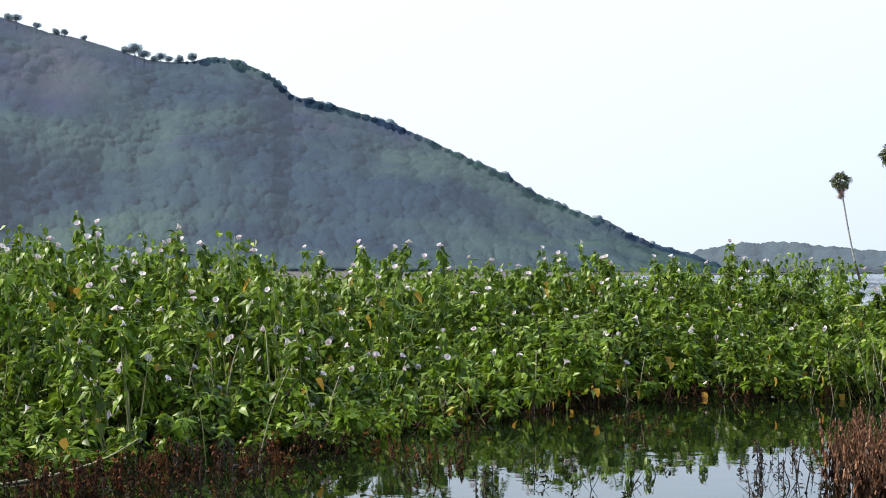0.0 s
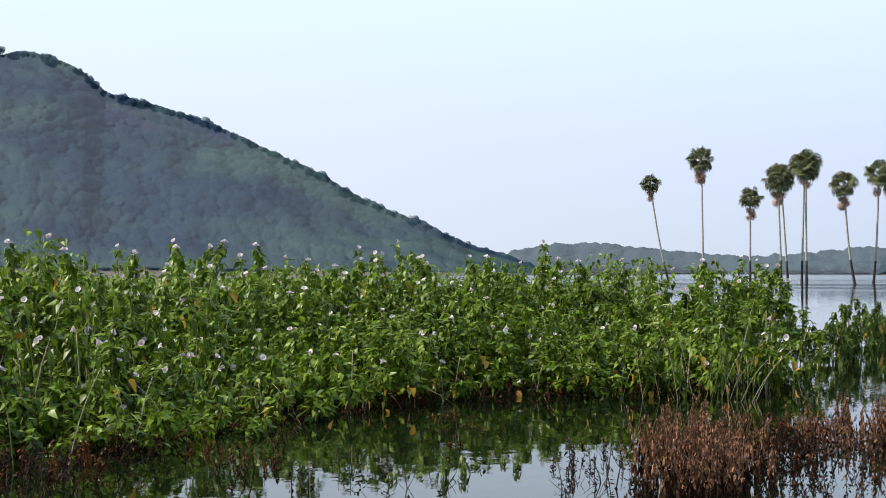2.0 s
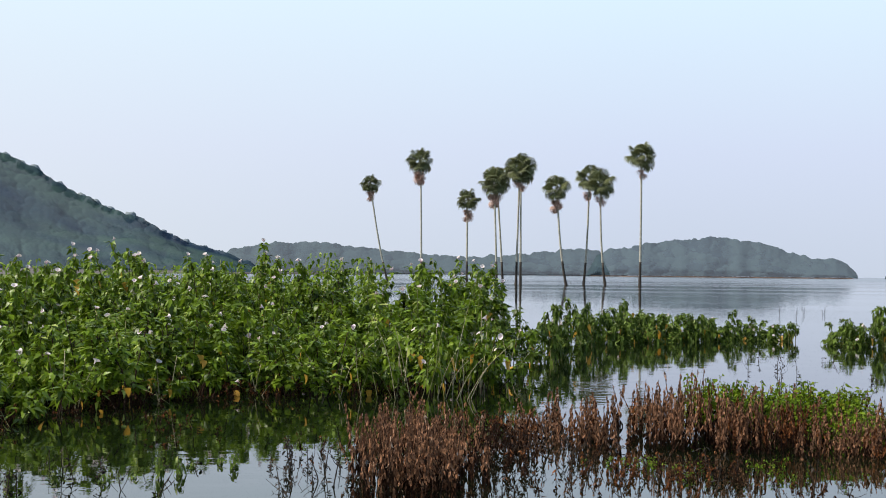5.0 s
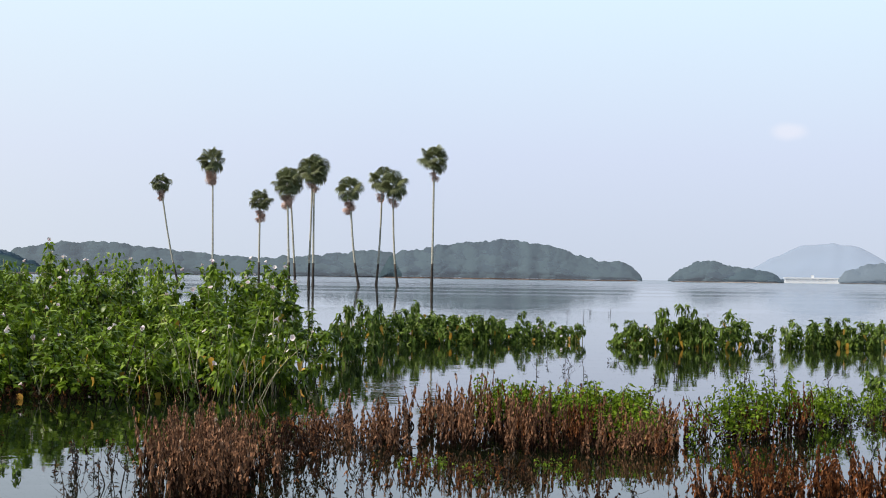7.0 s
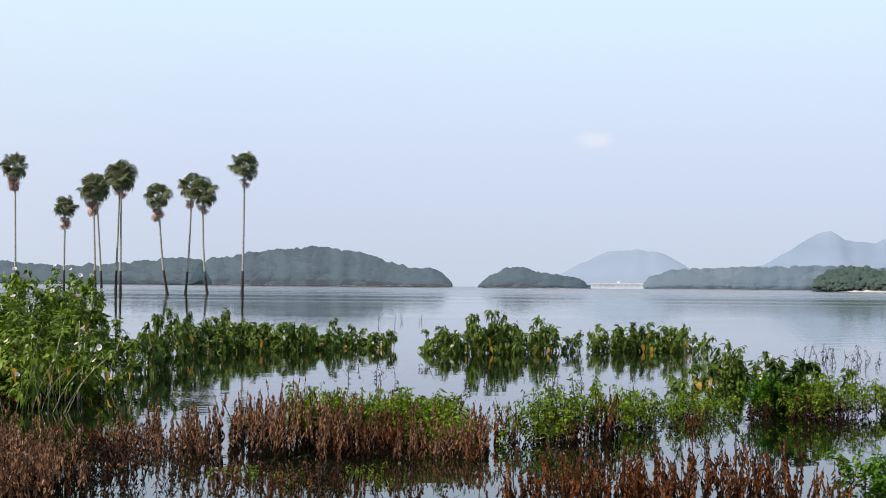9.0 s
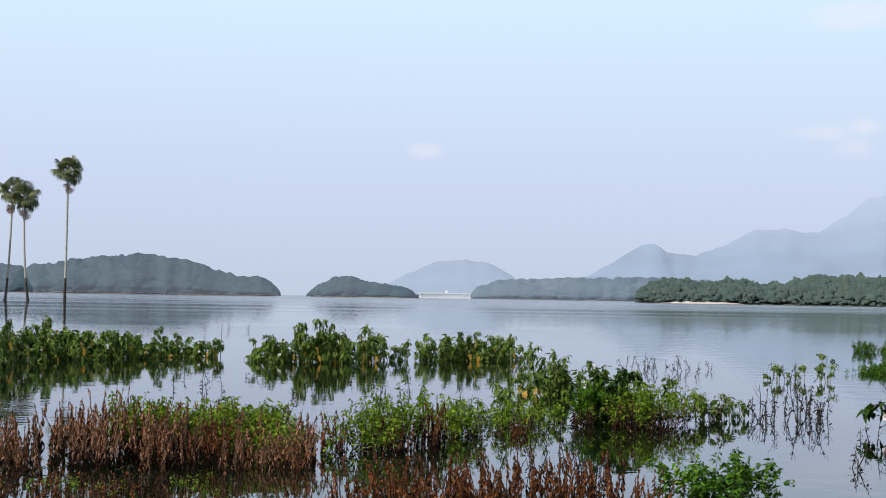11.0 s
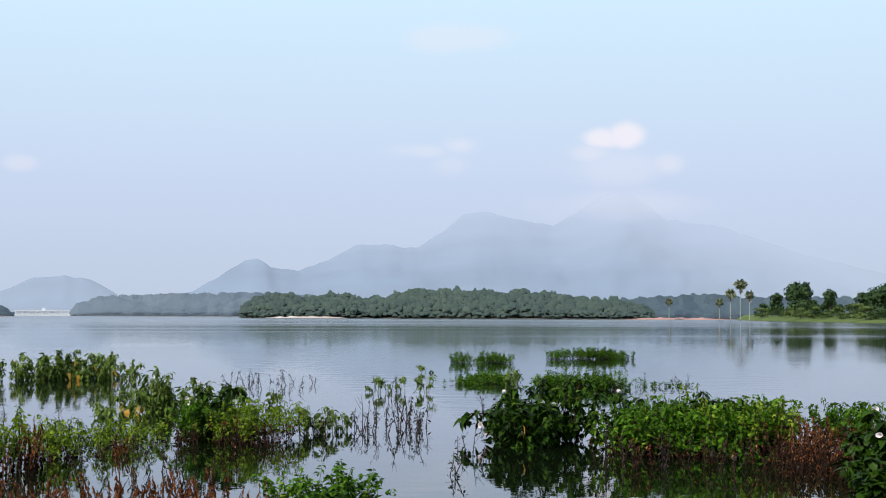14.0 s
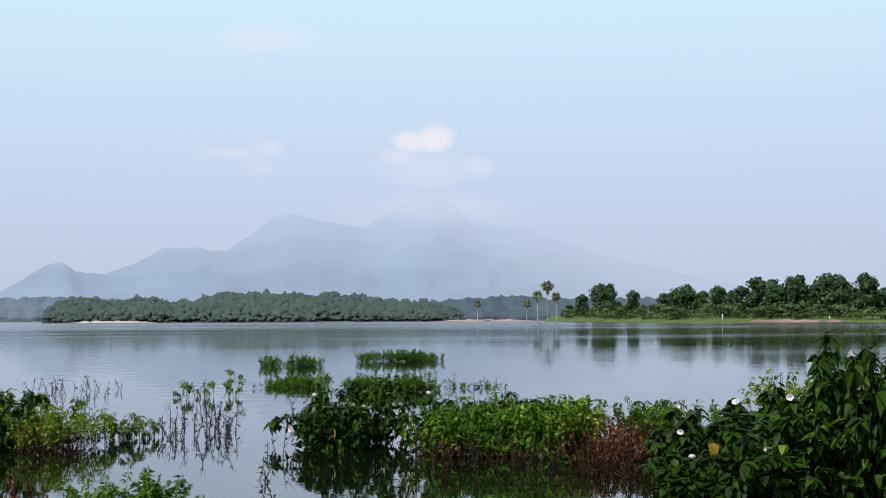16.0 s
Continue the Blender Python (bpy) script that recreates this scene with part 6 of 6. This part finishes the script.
    # low green patches far out
    sow(FLOAT, -26.0, -29.1, 29.2, 30.8, 26, 0.24, 0.42, 0.32)
    for az, d, n, h in ((-30.4, 31, 1, 0.28), (-31.2, 31, 1, 0.24), (-23.4, 46, 4, 0.36), (-24.2, 46, 6, 0.34), (-24.7, 46, 3, 0.3), (-26.8, 51, 5, 0.42), (-27.7, 51, 7, 0.46), (-28.3, 51, 7, 0.46), (-28.8, 51, 5, 0.40), (-29.3, 51, 3, 0.34), (-23.5, 32, 6, 0.24), (-24.2, 32.5, 7, 0.26), (-24.8, 32, 4, 0.3)):
        sow(FLOAT, az + 0.32, az - 0.32, d - 0.4, d + 0.4, n, h * 0.6, h, 0.32)


weeds()


def dark_twig(seed, h):
    """A bare dark stalk with a few side twigs and shrivelled leaves."""
    rng = np.random.default_rng(seed)
    base = new("dead_twig")
    s = Soup()
    hh = h - BED_Z
    a = rng.normal(0, 0.035, 4)
    pts = [np.array([0, 0, 0]), np.array([a[0] * 0.5, a[1] * 0.5, hh * 0.55]), np.array([a[0] + a[2] * 0.5, a[1] + a[3] * 0.5, hh * 0.8]), np.array([a[0] + a[2], a[1] + a[3], hh])]
    s.tube(pts, [0.006, 0.005, 0.004, 0.002], 4)
    for k in range(rng.integers(1, 4)):
        p = pts[1] + (pts[3] - pts[1]) * rng.uniform(0.0, 0.8)
        t = rng.uniform(0, 6.28)
        q = p + np.array([math.cos(t) * 0.09, math.sin(t) * 0.09, rng.uniform(0.03, 0.14)])
        s.tube([p, (p + q) / 2 + [0, 0, -0.01], q], [0.003, 0.0025, 0.0015], 3)
    part("stalk", s.mesh("stalk", DARKTWIG), base)
    n = int(rng.integers(8, 18))
    u = rng.uniform(-0.2, 1.0, n)[:, None]
    O = pts[1] + (pts[3] - pts[1]) * u + rng.normal(0, 0.008, (n, 3))
    w = rng.uniform(0, 6.28, n)
    D = unit(np.stack([np.cos(w) * 0.6, np.sin(w) * 0.6, rng.uniform(-1, 0.2, n)], 1))
    x, z = frames_along(D, rng, 1.0)
    S = rng.uniform(0.03, 0.062, (n, 1))
    f = Soup()
    f.many(WISP, WISP_F, O, x * S, D * S, z * S)
    part("shrivelled_leaves", f.mesh("shrivelled_leaves", DARKTWIG), base, kind="stuff")
    return base


TWIG = Stock([dark_twig(180 + k, 0.32) for k in range(7)], "bare dark dead stalk standing in the lake", "dead plant", "dead stalks in the lake")


def twigs():
    rng = np.random.default_rng(6)
    for az0, az1, d0, d1, n, h0, h1 in ((-17.2, -19.2, 17.5, 19.5, 22, 0.15, 0.36), (-19.2, -22.0, 17.5, 20.5, 56, 0.2, 0.5), (-14.5, -18.4, 28, 33, 40, 0.15, 0.45), (-22.5, -24.0, 13.0, 16.0, 12, 0.2, 0.4), (2.5, -1.0, 20, 26, 14, 0.12, 0.34),
                                        (-2.0, -7.0, 19, 25, 22, 0.1, 0.3), (-6.5, -11.5, 17, 20, 22, 0.12, 0.36), (13, 8, 11.5, 12.6, 22, 0.12, 0.3), (19.5, 17.0, 9.6, 11.2, 26, 0.10, 0.28), (30, 20, 9.5, 11.0, 22, 0.08, 0.25), (-36, -44, 15, 18, 22, 0.4, 0.7),
                                        (-20, -21.8, 26, 32, 10, 0.2, 0.45), (1.5, -0.5, 50, 60, 10, 0.2, 0.5), (-29, -33, 34, 44, 8, 0.1, 0.3), (-9, -13, 13, 16, 22, 0.2, 0.4), (-34, -28, 14, 16, 26, 0.3, 0.5), (-24, -26, 18, 26, 14, 0.2, 0.4),
                                        (36, 45, 9.8, 10.8, 20, 0.15, 0.4), (9, -3, 9.4, 12.4, 22, 0.14, 0.34), (-3, -15, 9.6, 12.6, 22, 0.3, 0.5)):
        for _ in range(int(n * 0.62)):
            az, d = rng.uniform(min(az0, az1), max(az0, az1)), rng.uniform(d0, d1)
            x, y, _ = polar(az, d)
            TWIG.put(rng, x, y, rng.uniform(0.8, 1.2), (rng.uniform(h0, h1) * 0.8 - BED_Z) / (0.32 - BED_Z), tilt=8.0)


twigs()


# bent and bare canes leaning out of the thicket
def cane(points, r0, mat, label):
    pts = [Vector(p) for p in points]
    fine = []
    for k in range(len(pts) - 1):
        p0, p1, p2, p3 = pts[max(k - 1, 0)], pts[k], pts[k + 1], pts[min(k + 2, len(pts) - 1)]
        for j in range(5):
            t = j / 5
            fine.append(0.5 * ((2 * p1) + (p2 - p0) * t + (2 * p0 - 5 * p1 + 4 * p2 - p3) * t * t + (3 * p1 - p0 - 3 * p2 + p3) * t ** 3))
    fine.append(pts[-1])
    s = Soup()
    s.tube(fine, [r0 * (1 - 0.5 * k / len(fine)) for k in range(len(fine))], 6)
    tagged(new("bare_cane", s.mesh("bare_cane", mat, True)), label, "cane", "bare canes at the thicket's edge")


def canes():
    rng = np.random.default_rng(8)
    for az, d, lean, h in [(17.6 - k * 0.62, 17.0 + rng.uniform(-0.2, 0.3), rng.uniform(-0.5, 0.5), rng.uniform(0.5, 1.0)) for k in range(8)] + [(14.6 - k * 0.28, 17.0 + rng.uniform(-0.2, 0.2), 0.15 + 0.07 * k, rng.uniform(0.35, 0.7)) for k in range(7)] + \
            [(42.5, 11.4, 0.15, 0.9), (39.6, 11.2, -0.2, 0.8), (38.2, 11.3, 0.3, 0.7), (33.4, 12.9, -0.5, 0.5), (30, 14.2, -0.5, 0.42), (22, 16.9, -0.5, 0.45)]:
        x, y, _ = polar(az, d)
        a = radians(az)
        rx, ry = math.cos(a), math.sin(a)
        pts = [(x, y, BED_Z), (x + rx * lean * 0.5 + rng.normal(0, 0.03), y + ry * lean * 0.5, h * 0.48), (x + rx * lean, y + ry * lean, h)]
        cane(pts, 0.0045, DRYCANE if rng.random() < 0.5 else CANE, "pale bare cane rising from the water beside the thicket")
    for _ in range(12):
        az = rng.uniform(14.5, 36)
        d = profile_at(FRONT, az) + rng.uniform(-0.2, 0.25)
        w, up = rng.uniform(0.8, 1.8) * rng.choice([-1, 1]), rng.uniform(0.12, 0.35)
        pts = [polar(az, d + 0.3, up), polar(az + w * 0.5, d, up * rng.uniform(0.5, 0.65)), polar(az + w, d - rng.uniform(0.1, 0.5), -0.02)]
        cane(pts, 0.004, CANE if rng.random() < 0.5 else DEAD_SHADED_STEM, "dry bent branch at the thicket's foot, touching the water")
    # one long cane lying on the water
    cane([polar(48.2, 10.3, 0.0), polar(46.4, 10.5, 0.01), polar(45.0, 10.7, 0.03), polar(43.4, 10.9, 0.10), polar(42.2, 11.0, 0.22)], 0.009, DRYCANE, "long pale fallen cane lying on the water")


canes()
